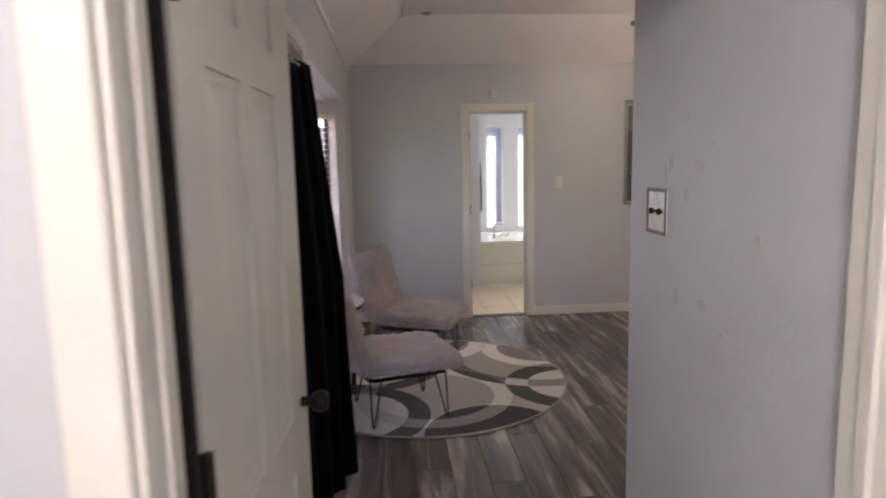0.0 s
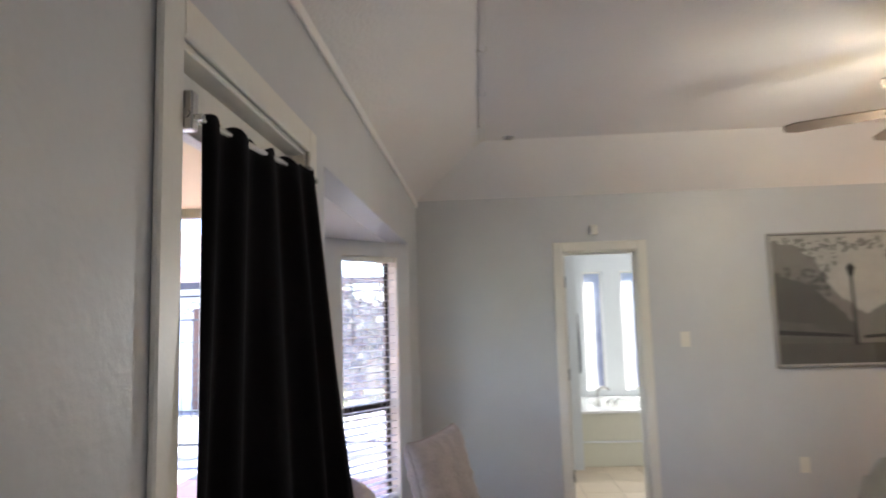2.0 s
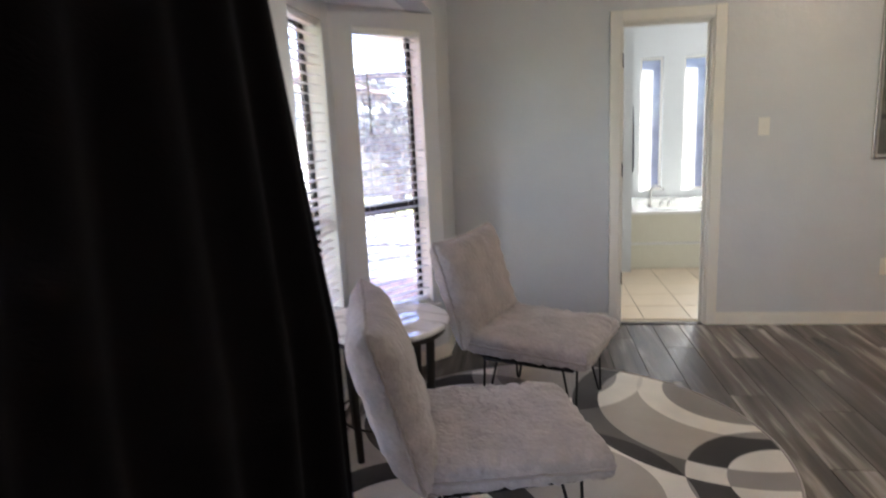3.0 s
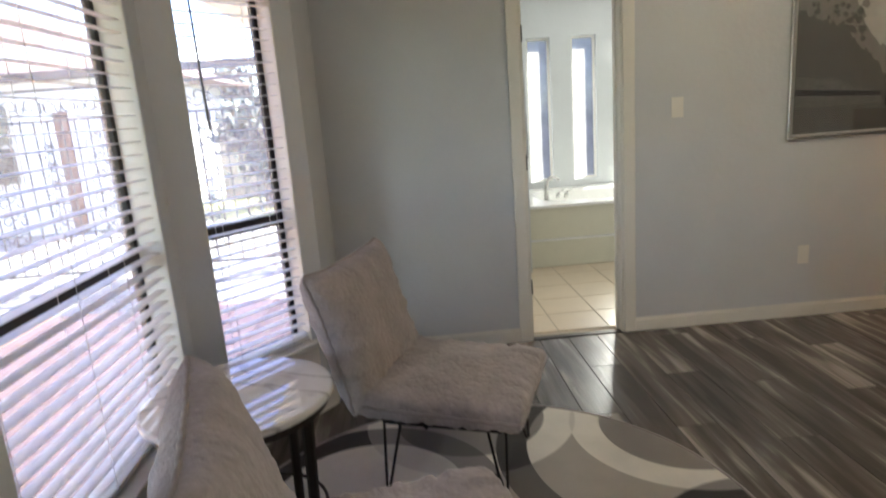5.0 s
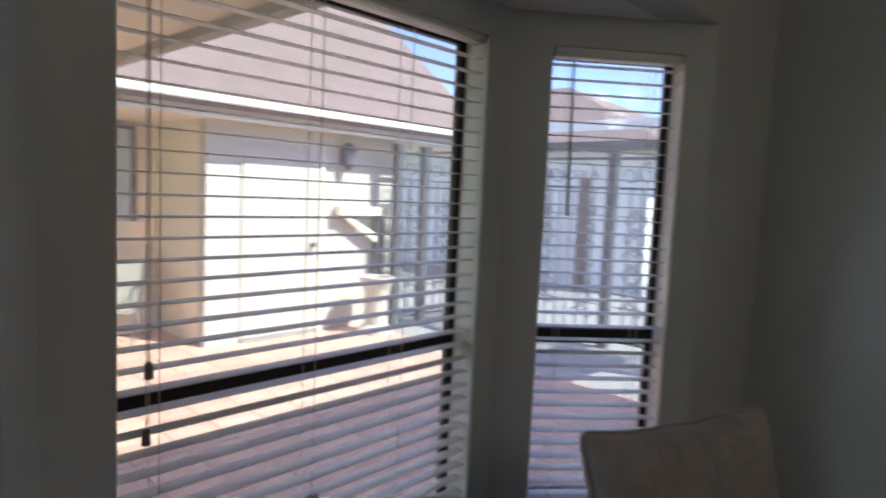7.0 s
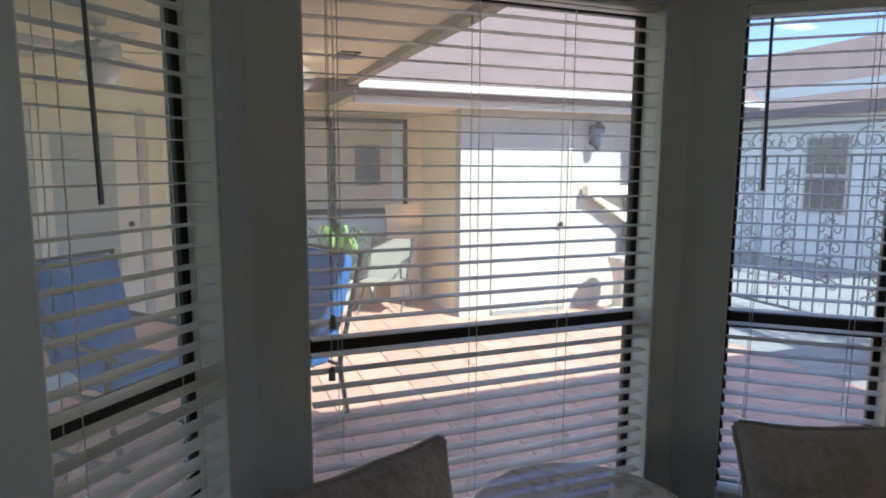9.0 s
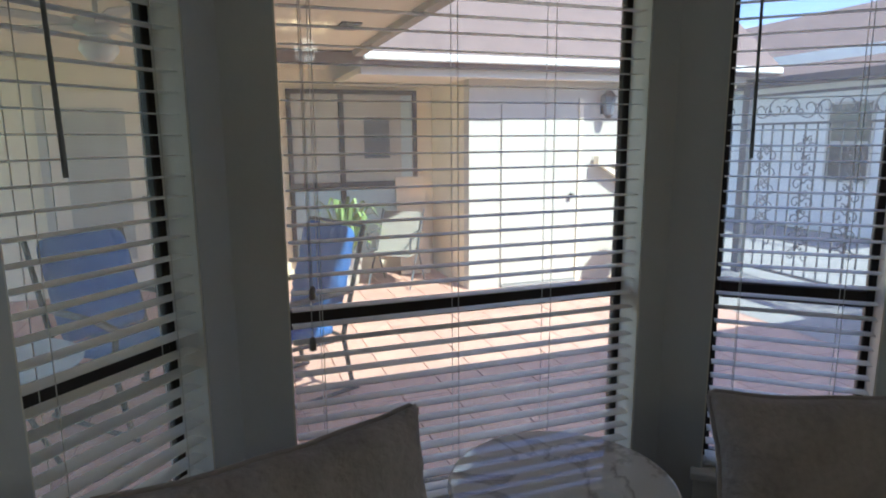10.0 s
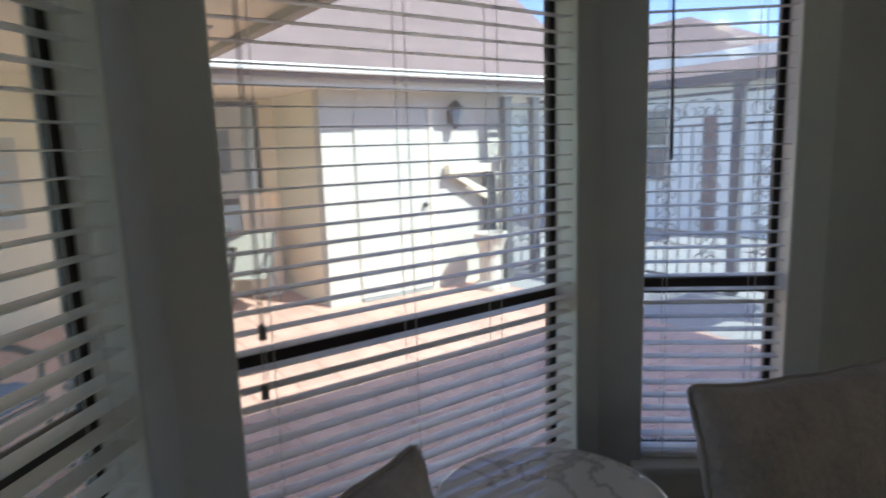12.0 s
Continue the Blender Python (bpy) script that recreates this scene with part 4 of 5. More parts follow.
for k in range(4):
    a = radians(90 * k + 30)
    mm = pose(0, 0, -0.30, 0, 0, 90 * k + 30) @ pose(0.07, 0, 0, 0, 125, 0)
    arm = tube(nb(), [(0, 0, 0), (0, 0, 0.06)], 0.012, 8)
    bmesh.ops.transform(arm, matrix=mm, verts=arm.verts[:])
    part("lamp_arm", arm, M_BRONZE, fan)
    sh = nb()
    prof = [(0.022, 0.05), (0.035, 0.07), (0.05, 0.10), (0.055, 0.125), (0.068, 0.15)]
    loops = []
    for r, z in prof:
        loops.append([sh.verts.new((r * (1 + (0.10 * math.cos(6 * 2 * math.pi * q / 24) if z > 0.12 else 0)) * math.cos(2 * math.pi * q / 24), r * math.sin(2 * math.pi * q / 24), z)) for q in range(24)])
    for p, q in zip(loops, loops[1:]):
        for i in range(24):
            sh.faces.new((p[i], p[(i + 1) % 24], q[(i + 1) % 24], q[i]))
    bmesh.ops.solidify(sh, geom=sh.faces[:], thickness=0.003)
    bmesh.ops.transform(sh, matrix=mm, verts=sh.verts[:])
    shade = part("shade", sh, M_SHADEGLASS, fan, "tulip glass shade, lit", smooth=True)
    shade.visible_shadow = False
    bu = lathe(nb(), [(0.010, 0.06), (0.024, 0.085), (0.026, 0.10), (0.016, 0.12), (0.003, 0.127)], n=14)
    bmesh.ops.transform(bu, matrix=mm, verts=bu.verts[:])
    bulb = part("bulb", bu, M_BULB, fan, "lit bulb", smooth=True)
    bulb.visible_shadow = False
lamp("fan_light", (2.33, 4.22, FLAT - 0.68), FAN_WATTS, (1.0, 0.92, 0.84), 0.09)

bed = thing("bed", "bed with sage satin cover over a dark skirt", "bed", pose(2.50, 3.74, 0))
part("base", box(nb(), (0.03, 0.03, 0.10), (1.85, 1.57, 0.30), 0.01), M_DARKCLOTH, bed, "dark bed base")
for x, y in ((0.09, 0.09), (0.09, 1.51), (1.8, 0.09), (1.8, 1.51)):
    part("leg", lathe(nb(), [(0.03, 0.0), (0.04, 0.10)], (x, y, 0), 12), M_BRONZE, bed, "dark wooden leg")
bm = nb()
cols = []
for i in range(31):
    row = []
    for j in range(31):
        u, v = i / 30, j / 30
        x, y = -0.10 + 1.95 * u, -0.10 + 1.80 * v
        d = min(x + 0.10, y + 0.10, 1.70 - y)
        drop = 0.33 * max(0.0, 1 - d / 0.16) ** 1.15
        z = 0.67 - drop + 0.012 * noise.noise(Vector((x * 5, y * 5, 1))) + 0.022 * max(0, 1 - d / 0.2) * math.sin(17 * (x + y))
        row.append(bm.verts.new((x + (0.02 * math.sin(20 * y) if u == 0 else 0), y, z)))
    cols.append(row)
for i in range(30):
    for j in range(30):
        bm.faces.new((cols[i][j], cols[i + 1][j], cols[i + 1][j + 1], cols[i][j + 1]))
bmesh.ops.solidify(bm, geom=bm.faces[:], thickness=0.02)
part("bedspread", bm, M_LINEN, bed, "sage satin bedspread", smooth=True)
part("mattress", box(nb(), (0.12, 0.14, 0.302), (1.84, 1.46, 0.60), 0.04, 3), M_SLAT, bed, "white mattress")
bm = nb()
pts = [(-0.02 + 0.012 * math.sin(k * 1.3), 0.02 + k * 0.052) for k in range(31)]
a = [bm.verts.new((x, y, 0.36)) for x, y in pts]
b = [bm.verts.new((x - 0.01, y, 0.13 + 0.01 * math.sin(k))) for k, (x, y) in enumerate(pts)]
for i in range(30):
    bm.faces.new((a[i], a[i + 1], b[i + 1], b[i]))
bmesh.ops.solidify(bm, geom=bm.faces[:], thickness=0.006)
part("skirt", bm, M_DARKCLOTH, bed, "black gathered skirt", smooth=True)
part("headboard", box(nb(), (1.86, 0.0, 0.0), (1.898, 1.6, 1.15), 0.015, 2), M_BRONZE, bed, "dark headboard")

stand = thing("nightstand", "dark wooden nightstand beside the bed", "nightstand", pose(3.95, 5.48, 0))
part("body", box(nb(), (0, 0, 0.10), (0.42, 0.44, 0.58), 0.006), M_BRONZE, stand)
for x, y in ((0.03, 0.03), (0.39, 0.03), (0.03, 0.41), (0.39, 0.41)):
    part("leg", box(nb(), (x - 0.02, y - 0.02, 0), (x + 0.02, y + 0.02, 0.0995)), M_BRONZE, stand)
part("drawer_front", box(nb(), (-0.014, 0.02, 0.34), (-0.001, 0.42, 0.56), 0.004), M_BRONZE, stand)
tl = thing("table_lamp", "lit table lamp with warm fabric shade on the nightstand", "lamp", pose(4.16, 5.70, 0.58))
part("base", lathe(nb(), [(0.07, 0), (0.06, 0.02), (0.02, 0.04), (0.03, 0.12), (0.015, 0.22), (0.008, 0.26)], n=20), M_BRONZE, tl, smooth=True)
sh = nb()
loops = [[sh.verts.new((r * math.cos(2 * math.pi * q / 28), r * math.sin(2 * math.pi * q / 28), z)) for q in range(28)] for r, z in ((0.15, 0.24), (0.10, 0.44))]
for i in range(28):
    sh.faces.new((loops[0][i], loops[0][(i + 1) % 28], loops[1][(i + 1) % 28], loops[1][i]))
bmesh.ops.solidify(sh, geom=sh.faces[:], thickness=0.002)
part("shade", sh, M_LAMPSHADE, tl, "warm lit fabric shade", smooth=True)
lamp("bedside_light", (4.16, 5.70, 0.58 + 0.34), 0.8, (1.0, 0.66, 0.4), 0.03)

art = thing("framed_picture", "framed black and white picture of a park with a street lamp", "picture", pose(2.285, YN - 0.028, 1.10))
W, H = 1.40, 1.02
bm = nb()
for p, q in (((0, 0), (0.02, H)), ((W - 0.02, 0), (W, H)), ((0.02, 0), (W - 0.02, 0.02)), ((0.02, H - 0.02), (W - 0.02, H))):
    box(bm, (p[0], 0.0, p[1]), (q[0], 0.0275, q[1]), 0.004)
part("frame", bm, M_CHROME, art, "brushed silver frame")
part("print", box(nb(), (0.02, 0.010, 0.02), (W - 0.02, 0.026, H - 0.02)), M_PRINT_SKY, art, "pale misty sky")
def flat(outline, y, material, name):
    part(name, prism(nb(), outline, y, y + 0.0012), material, art)
flat([(0.031, 0.031), (W - 0.031, 0.031), (W - 0.031, 0.17), (0.031, 0.19)], 0.0085, M_PRINT_MID, "printed_path")
def foliage(cx, cz, rx, rz, count, y, material, seed, size):
    """Printed leaf clumps scattered over a crown, denser towards its middle."""
    rnd = random.Random(seed)
    bm = nb()
    for k in range(count):
        a, r = rnd.uniform(0, 6.283), rnd.random() ** 0.6
        x, z, s = cx + rx * r * math.cos(a), cz + rz * r * math.sin(a), size * rnd.uniform(0.4, 1.4)
        x, z = min(W - 0.035 - s, max(0.035 + s, x)), min(H - 0.035 - s, max(0.035 + s, z))
        turn = rnd.uniform(0, 3)
        prism(bm, [(x + s * rnd.uniform(0.5, 1) * math.cos(turn + q * 1.047), z + s * rnd.uniform(0.5, 1) * math.sin(turn + q * 1.047)) for q in range(6)], y + 0.00001 * k, y + 0.0006 + 0.00001 * k)
    tagged(part("printed_foliage", bm, material, art), kind="stuff")


def ridge(name, profile, low, y, material, seed, rough):
    """A printed mass: a ragged skyline through a few heights, closed along its foot."""
    rnd = random.Random(seed)
    top = []
    for (xa, za), (xb, zb) in zip(profile, profile[1:]):
        count = max(2, int((xb - xa) / 0.014))
        top += [(xa + (xb - xa) * k / count, min(H - 0.035, za + (zb - za) * k / count + rnd.uniform(-rough, rough))) for k in range(count)]
    flat([(profile[0][0], low)] + top + [(profile[-1][0], low)], y, material, name)


ridge("printed_far_trees", [(0.031, 0.96), (0.20, 0.93), (0.34, 0.80), (0.44, 0.60), (0.60, 0.44), (0.70, 0.40), (0.86, 0.50), (1.05, 0.60), (1.22, 0.70), (W - 0.031, 0.78)], 0.18, 0.0082, M_PRINT_HAZE, 13, 0.022)
ridge("printed_near_trees", [(0.031, 0.72), (0.16, 0.66), (0.30, 0.62), (0.40, 0.52), (0.52, 0.40), (0.60, 0.30)], 0.18, 0.0070, M_PRINT_MID, 14, 0.022)
ridge("printed_hedge", [(0.90, 0.28), (1.02, 0.38), (1.18, 0.40), (W - 0.031, 0.44)], 0.18, 0.0070, M_PRINT_MID, 15, 0.018)
ridge("printed_shade", [(0.031, 0.36), (0.24, 0.33), (0.44, 0.27), (0.56, 0.22)], 0.18, 0.0060, M_PRINT_DARK, 16, 0.02)
ridge("printed_shade", [(1.0, 0.23), (1.15, 0.30), (W - 0.031, 0.32)], 0.18, 0.0060, M_PRINT_DARK, 17, 0.014)
foliage(0.20, 0.80, 0.30, 0.20, 130, 0.0074, M_PRINT_HAZE, 3, 0.022)
foliage(0.20, 0.60, 0.26, 0.16, 90, 0.0062, M_PRINT_MID, 4, 0.022)
foliage(1.10, 0.86, 0.26, 0.10, 60, 0.0075, M_PRINT_HAZE, 8, 0.018)
foliage(0.66, 0.92, 0.50, 0.06, 60, 0.0072, M_PRINT_HAZE, 9, 0.020)
flat([(1.19, 0.17), (1.26, 0.17), (1.235, 0.45), (1.29, 0.70), (1.34, 0.97), (1.31, 0.97), (1.25, 0.72), (1.20, 0.80), (1.10, 0.95), (1.09, 0.94), (1.18, 0.76), (1.205, 0.5)], 0.0040, M_PRINT_BLACK, "printed_trunk")
flat([(0.575, 0.16), (0.615, 0.16), (0.606, 0.30), (0.603, 0.66), (0.628, 0.74), (0.595, 0.78), (0.562, 0.74), (0.588, 0.66), (0.585, 0.30)], 0.0040, M_PRINT_BLACK, "printed_lamp_post")
flat([(0.031, 0.25), (0.55, 0.22), (0.55, 0.245), (0.031, 0.285)], 0.0030, M_PRINT_BLACK, "printed_railing")
flat([(0.65, 0.21), (1.18, 0.24), (1.18, 0.265), (0.65, 0.235)], 0.0030, M_PRINT_BLACK, "printed_railing")
pr = part("picture_glass", box(nb(), (0.02, 0.0010, 0.02), (W - 0.02, 0.0022, H - 0.02)), M_GLASS, art)
pr.visible_shadow = False

sw = thing("light_switch", "double light switch in an aged plate", "light switch", pose(0.69, 1.507, 1.345))
part("plate", box(nb(), (-0.007, 0.006, 0.006), (-0.0003, 0.114, 0.114), 0.002), M_PEWTER, sw, "mottled pale plate")
bm = nb()
for p, q in (((0, 0), (0.010, 0.12)), ((0.110, 0), (0.12, 0.12)), ((0.010, 0), (0.110, 0.010)), ((0.010, 0.110), (0.110, 0.12))):
    box(bm, (-0.010, p[0], p[1]), (-0.0075, q[0], q[1]), 0.001)
part("plate_border", bm, M_PLATE, sw, "dark metal border")
part("toggle_bar", box(nb(), (-0.0095, 0.022, 0.056), (-0.0072, 0.098, 0.064), 0.001), M_BRONZE, sw, "dark slot bar")
for y in (0.036, 0.082):
    part("toggle", box(nb(), (-0.018, y - 0.004, 0.052), (-0.007, y + 0.004, 0.068), 0.002), M_BRONZE, sw, "dark toggle")
rnd = random.Random(8)
for cy, cz, ry, rz in ((1.50, 1.53, 0.018, 0.022), (1.53, 1.50, 0.012, 0.03), (1.36, 1.52, 0.025, 0.02), (1.42, 1.45, 0.012, 0.03), (1.33, 1.21, 0.02, 0.014), (1.46, 1.20, 0.015, 0.02), (1.42, 1.63, 0.006, 0.007), (1.30, 1.57, 0.006, 0.007), (1.12, 1.38, 0.012, 0.014), (1.24, 1.16, 0.008, 0.010)):
    bm = nb()
    pts = [(0.6897, cy + ry * math.cos(2 * math.pi * k / 16) * rnd.uniform(0.6, 1.2), cz + rz * math.sin(2 * math.pi * k / 16) * rnd.uniform(0.6, 1.2)) for k in range(16)]
    a = [bm.verts.new(p) for p in pts]
    b = [bm.verts.new((0.6884, 1.0 * p[1] * 0.9 + 0.1 * cy, p[2] * 0.9 + 0.1 * cz)) for p in pts]
    bm.faces.new(b)
    for i in range(16):
        bm.faces.new((a[i], a[(i + 1) % 16], b[(i + 1) % 16], b[i]))
    ob = part("plaster_patch", bm, M_PLASTER, bpy.data.objects["wall_entry"])
out2 = thing("wall_outlet", "white double wall outlet above the baseboard", "outlet", pose(2.40, YN, 0.34))
part("plate", box(nb(), (0, -0.006, 0), (0.07, -0.0003, 0.115), 0.002), M_TRIM, out2)
sw2 = thing("wall_switch", "white wall switch beside the bathroom doorway", "light switch", pose(1.60, YN, 1.28))
part("plate", box(nb(), (0, -0.006, 0), (0.07, -0.0003, 0.115), 0.002), M_TRIM, sw2)
part("toggle", box(nb(), (0.03, -0.014, 0.05), (0.04, -0.006, 0.066), 0.002), M_TRIM, sw2)
al = thing("wall_sensor", "small white sensor over the bathroom doorway", "sensor", pose(0.985, YN, 2.20))
part("housing", box(nb(), (-0.03, -0.03, -0.04), (0.03, -0.0003, 0.04), 0.010, 3), M_TRIM, al)
sm = thing("ceiling_hook", "small brass hook plate on the ceiling slope", "hook", pose(0.33, 5.55, FLAT))
part("plate", lathe(nb(), [(0.045, -0.0), (0.04, -0.012), (0.012, -0.02)], n=18), M_CHROME, sm)
strip = thing("raceway", "painted cable raceway along the ceiling ridge", "raceway")
part("channel", box(nb(), (0.125, 2.0, FLAT - 0.022), (0.155, 5.58, FLAT - 0.001), 0.004), M_CEIL, strip)
for k in range(6):
    part("clip", box(nb(), (0.118, 2.2 + 0.6 * k, FLAT - 0.026), (0.162, 2.25 + 0.6 * k, FLAT - 0.0005), 0.003), M_CEIL, strip)

# Unseen fixture, added behind the camera to light door, casing and entry wall.
hl = thing("hall_fill_fixture", "unseen round ceiling light added in the hallway to light the entry", "ceiling light", pose(-0.62, -1.30, 2.5))
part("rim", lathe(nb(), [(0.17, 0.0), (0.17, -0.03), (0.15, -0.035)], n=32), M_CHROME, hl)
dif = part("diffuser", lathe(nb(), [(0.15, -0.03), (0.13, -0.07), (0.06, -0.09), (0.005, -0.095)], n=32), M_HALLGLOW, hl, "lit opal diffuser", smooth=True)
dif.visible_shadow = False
lamp("hall_fill_lamp", (-0.62, -1.30, 2.36), HALL_FILL_WATTS, (1.0, 0.88, 0.75), 0.12)

# ---- outdoors: things ----
# wing wall: door, lantern, shelf, urn
sd = thing("door_4", "white flush door in the sunlit wing wall", "door", pose(-5.2, 6.30, G), kind="structure")
part("door_leaf", box(nb(), (0.001, 0, 0.04), (0.018, 0.90, 1.95), 0.002), M_STUCCO, sd)
part("casing_board", box(nb(), (0.001, 0.908, 0), (0.03, 0.96, 2.0), 0.003), M_SOFFIT, sd)
bm = tube(nb(), [(0.018, 0.82, 0.97), (0.06, 0.82, 0.97)], [0.02, 0.028], 12)
part("knob", bm, M_BRONZE, sd)
part("drip_sill", box(nb(), (0.001, 0, 0.0), (0.05, 0.90, 0.035), 0.003), M_CONCRETE, sd)
ln = thing("wall_lantern", "dark metal wall lantern with glass sides", "lantern", pose(-5.2, 7.52, 1.66))
part("bracket", box(nb(), (0.0, -0.04, 0.06), (0.03, 0.04, 0.26), 0.004), M_BRONZE, ln)
part("cap", lathe(nb(), [(0.02, 0.31), (0.09, 0.24), (0.09, 0.23)], (0.10, 0, 0), 6), M_BRONZE, ln)
part("body", lathe(nb(), [(0.045, 0.05), (0.075, 0.229)], (0.10, 0, 0), 6), M_SLATE, ln, "dark smoky glass body")
part("finial", lathe(nb(), [(0.01, 0.0), (0.05, 0.0495)], (0.10, 0, 0), 6), M_BRONZE, ln)
part("arm", tube(nb(), [(0.02, 0, 0.25), (0.06, 0, 0.30), (0.10, 0, 0.305)], 0.008, 6), M_BRONZE, ln)
shf = thing("shelf_bracket", "weathered white bracket shelf on the iron post", "shelf", pose(-5.12, 7.40, 0))
part("board", box(nb(), (-0.05, 0.0, 1.17), (0.05, 0.72, 1.27), 0.004), M_SOFFIT, shf)
bm = nb()
prism(bm, [(0.06, 1.16), (0.14, 1.16), (0.62, 0.93), (0.62, 0.86), (0.54, 0.86)], -0.03, 0.03)
bmesh.ops.transform(bm, matrix=Matrix.Rotation(radians(90), 4, "Z"), verts=bm.verts[:])
part("brace", bm, M_SOFFIT, shf)
part("upright", box(nb(), (-0.04, 0.55, G), (0.04, 0.67, 1.169), 0.004), M_IRON, shf)
urn = thing("garden_urn", "pale stone pedestal planter", "planter", pose(-4.78, 7.72, G + 0.004))
part("pedestal", lathe(nb(), [(0.20, 0), (0.20, 0.05), (0.13, 0.10), (0.12, 0.35), (0.15, 0.50), (0.19, 0.58), (0.19, 0.63), (0.15, 0.63), (0.13, 0.52)], n=20), M_STUCCO, urn, smooth=False)

# back wall: window, doors, plaque
bw = thing("window_7", "dark-framed patio window with pale lower panels", "window", segment((-6.4, 4.25), (-6.4, 5.74)), kind="structure")
bm = nb()
for p, q in (((0, 0.10), (0.05, 2.02)), ((0.57, 0.10), (0.63, 2.02)), ((1.44, 0.10), (1.49, 2.02)), ((0.05, 1.97), (1.44, 2.02)), ((0.05, 0.92), (1.44, 0.985)), ((0.05, 0.10), (1.44, 0.14))):
    box(bm, (p[0], -0.05, p[1]), (q[0], -0.002, q[1]), 0.003)
part("window_frame", bm, M_BRONZE, bw)
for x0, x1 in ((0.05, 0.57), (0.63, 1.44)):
    part("pane", box(nb(), (x0, -0.03, 0.985), (x1, -0.02, 1.97)), M_REFLECT, bw, "opaque pane with a beige reflection in its colour")
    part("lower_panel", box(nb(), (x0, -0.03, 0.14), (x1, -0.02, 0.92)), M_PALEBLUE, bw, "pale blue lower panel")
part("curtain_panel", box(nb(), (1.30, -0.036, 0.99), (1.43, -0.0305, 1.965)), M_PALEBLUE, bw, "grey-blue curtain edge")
# Slab painted for the dark window mirrored in the pane.
part("reflected_window", box(nb(), (0.86, -0.034, 1.25), (1.16, -0.0305, 1.72)), M_SLATE, bw, "small dark window of the reflection, put on as a slab")
od = thing("door_5", "beige patio door with tall glass light", "door", segment((-6.4, 1.95), (-6.4, 2.85)), kind="structure")
part("door_leaf", box(nb(), (0.0, -0.045, G + 0.02), (0.90, -0.002, 1.96), 0.004), M_SOFFIT, od)
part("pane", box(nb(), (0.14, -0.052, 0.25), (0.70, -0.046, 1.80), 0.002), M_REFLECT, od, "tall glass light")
part("knob", tube(nb(), [(0.82, -0.045, 0.88), (0.82, -0.10, 0.88)], [0.02, 0.03], 10), M_BRONZE, od)
for x in (-0.09, 0.91):
    part("casing_board", box(nb(), (x, -0.03, G + 0.01), (x + 0.08, -0.002, 2.04), 0.003), M_STUCCO, od)
pl = thing("wall_plaque", "white plaque with rows of small writing on the patio wall", "plaque", segment((-6.4, 3.24), (-6.4, 3.57)))
part("board", box(nb(), (0, -0.02, 0.85), (0.26, -0.002, 1.68), 0.003), M_STUCCO, pl)
for k in range(6):
    part("writing_bar", box(nb(), (0.05, -0.023, 0.95 + 0.1 * k), (0.22 - 0.03 * (k % 3), -0.0205, 0.985 + 0.1 * k)), M_PALEBLUE, pl)
for k in range(9):
    y = 0.6 + 0.62 * k
    if not (1.8 < y < 2.95 or 4.2 < y < 5.8 or 3.15 < y < 3.55):
        solid("trim_batten", box(nb(), (-6.399, y, G + 0.005), (-6.38, y + 0.045, 2.235), 0.003), M_BEIGE, "beige batten strip on the back wall", "batten", "structure")
solid("soffit_vent", box(nb(), (-3.78, 4.36, 2.228), (-3.50, 4.50, 2.2395), 0.002), M_IRON, "grey louvred soffit vent", "vent", "structure")

pf = thing("patio_fan", "white ceiling fan with globe light under the patio cover", "ceiling fan", pose(-3.1, 2.98, 2.24))
part("downrod", lathe(nb(), [(0.05, 0), (0.045, -0.03), (0.014, -0.04), (0.014, -0.12)], n=14), M_STUCCO, pf)
part("motor", lathe(nb(), [(0.04, -0.115), (0.11, -0.13), (0.11, -0.19), (0.05, -0.21)], n=22), M_STUCCO, pf, smooth=True)
part("globe", lathe(nb(), [(0.05, -0.21), (0.09, -0.25), (0.10, -0.29), (0.06, -0.34), (0.005, -0.35)], n=20), M_PATIOGLOBE, pf, "white glass globe", smooth=True)
bl = nb()
outline = [(0.10, -0.03), (0.20, -0.05), (0.55, -0.06), (0.60, 0), (0.55, 0.06), (0.20, 0.05), (0.10, 0.03)]
lo = [bl.verts.new((x, y, -0.003 + 0.15 * y)) for x, y in outline]
hi = [bl.verts.new((x, y, 0.003 + 0.15 * y)) for x, y in outline]
bl.faces.new(lo[::-1]), bl.faces.new(hi)
for i in range(len(lo)):
    j = (i + 1) % len(lo)
    bl.faces.new((lo[i], lo[j], hi[j], hi[i]))
blade = finish(bl, "blade", M_STUCCO)
for k in range(5):
    ob = new("blade", blade)
    ob.parent = pf
    ob.matrix_basis = pose(0, 0, -0.16, 0, 0, 72 * k + 20)



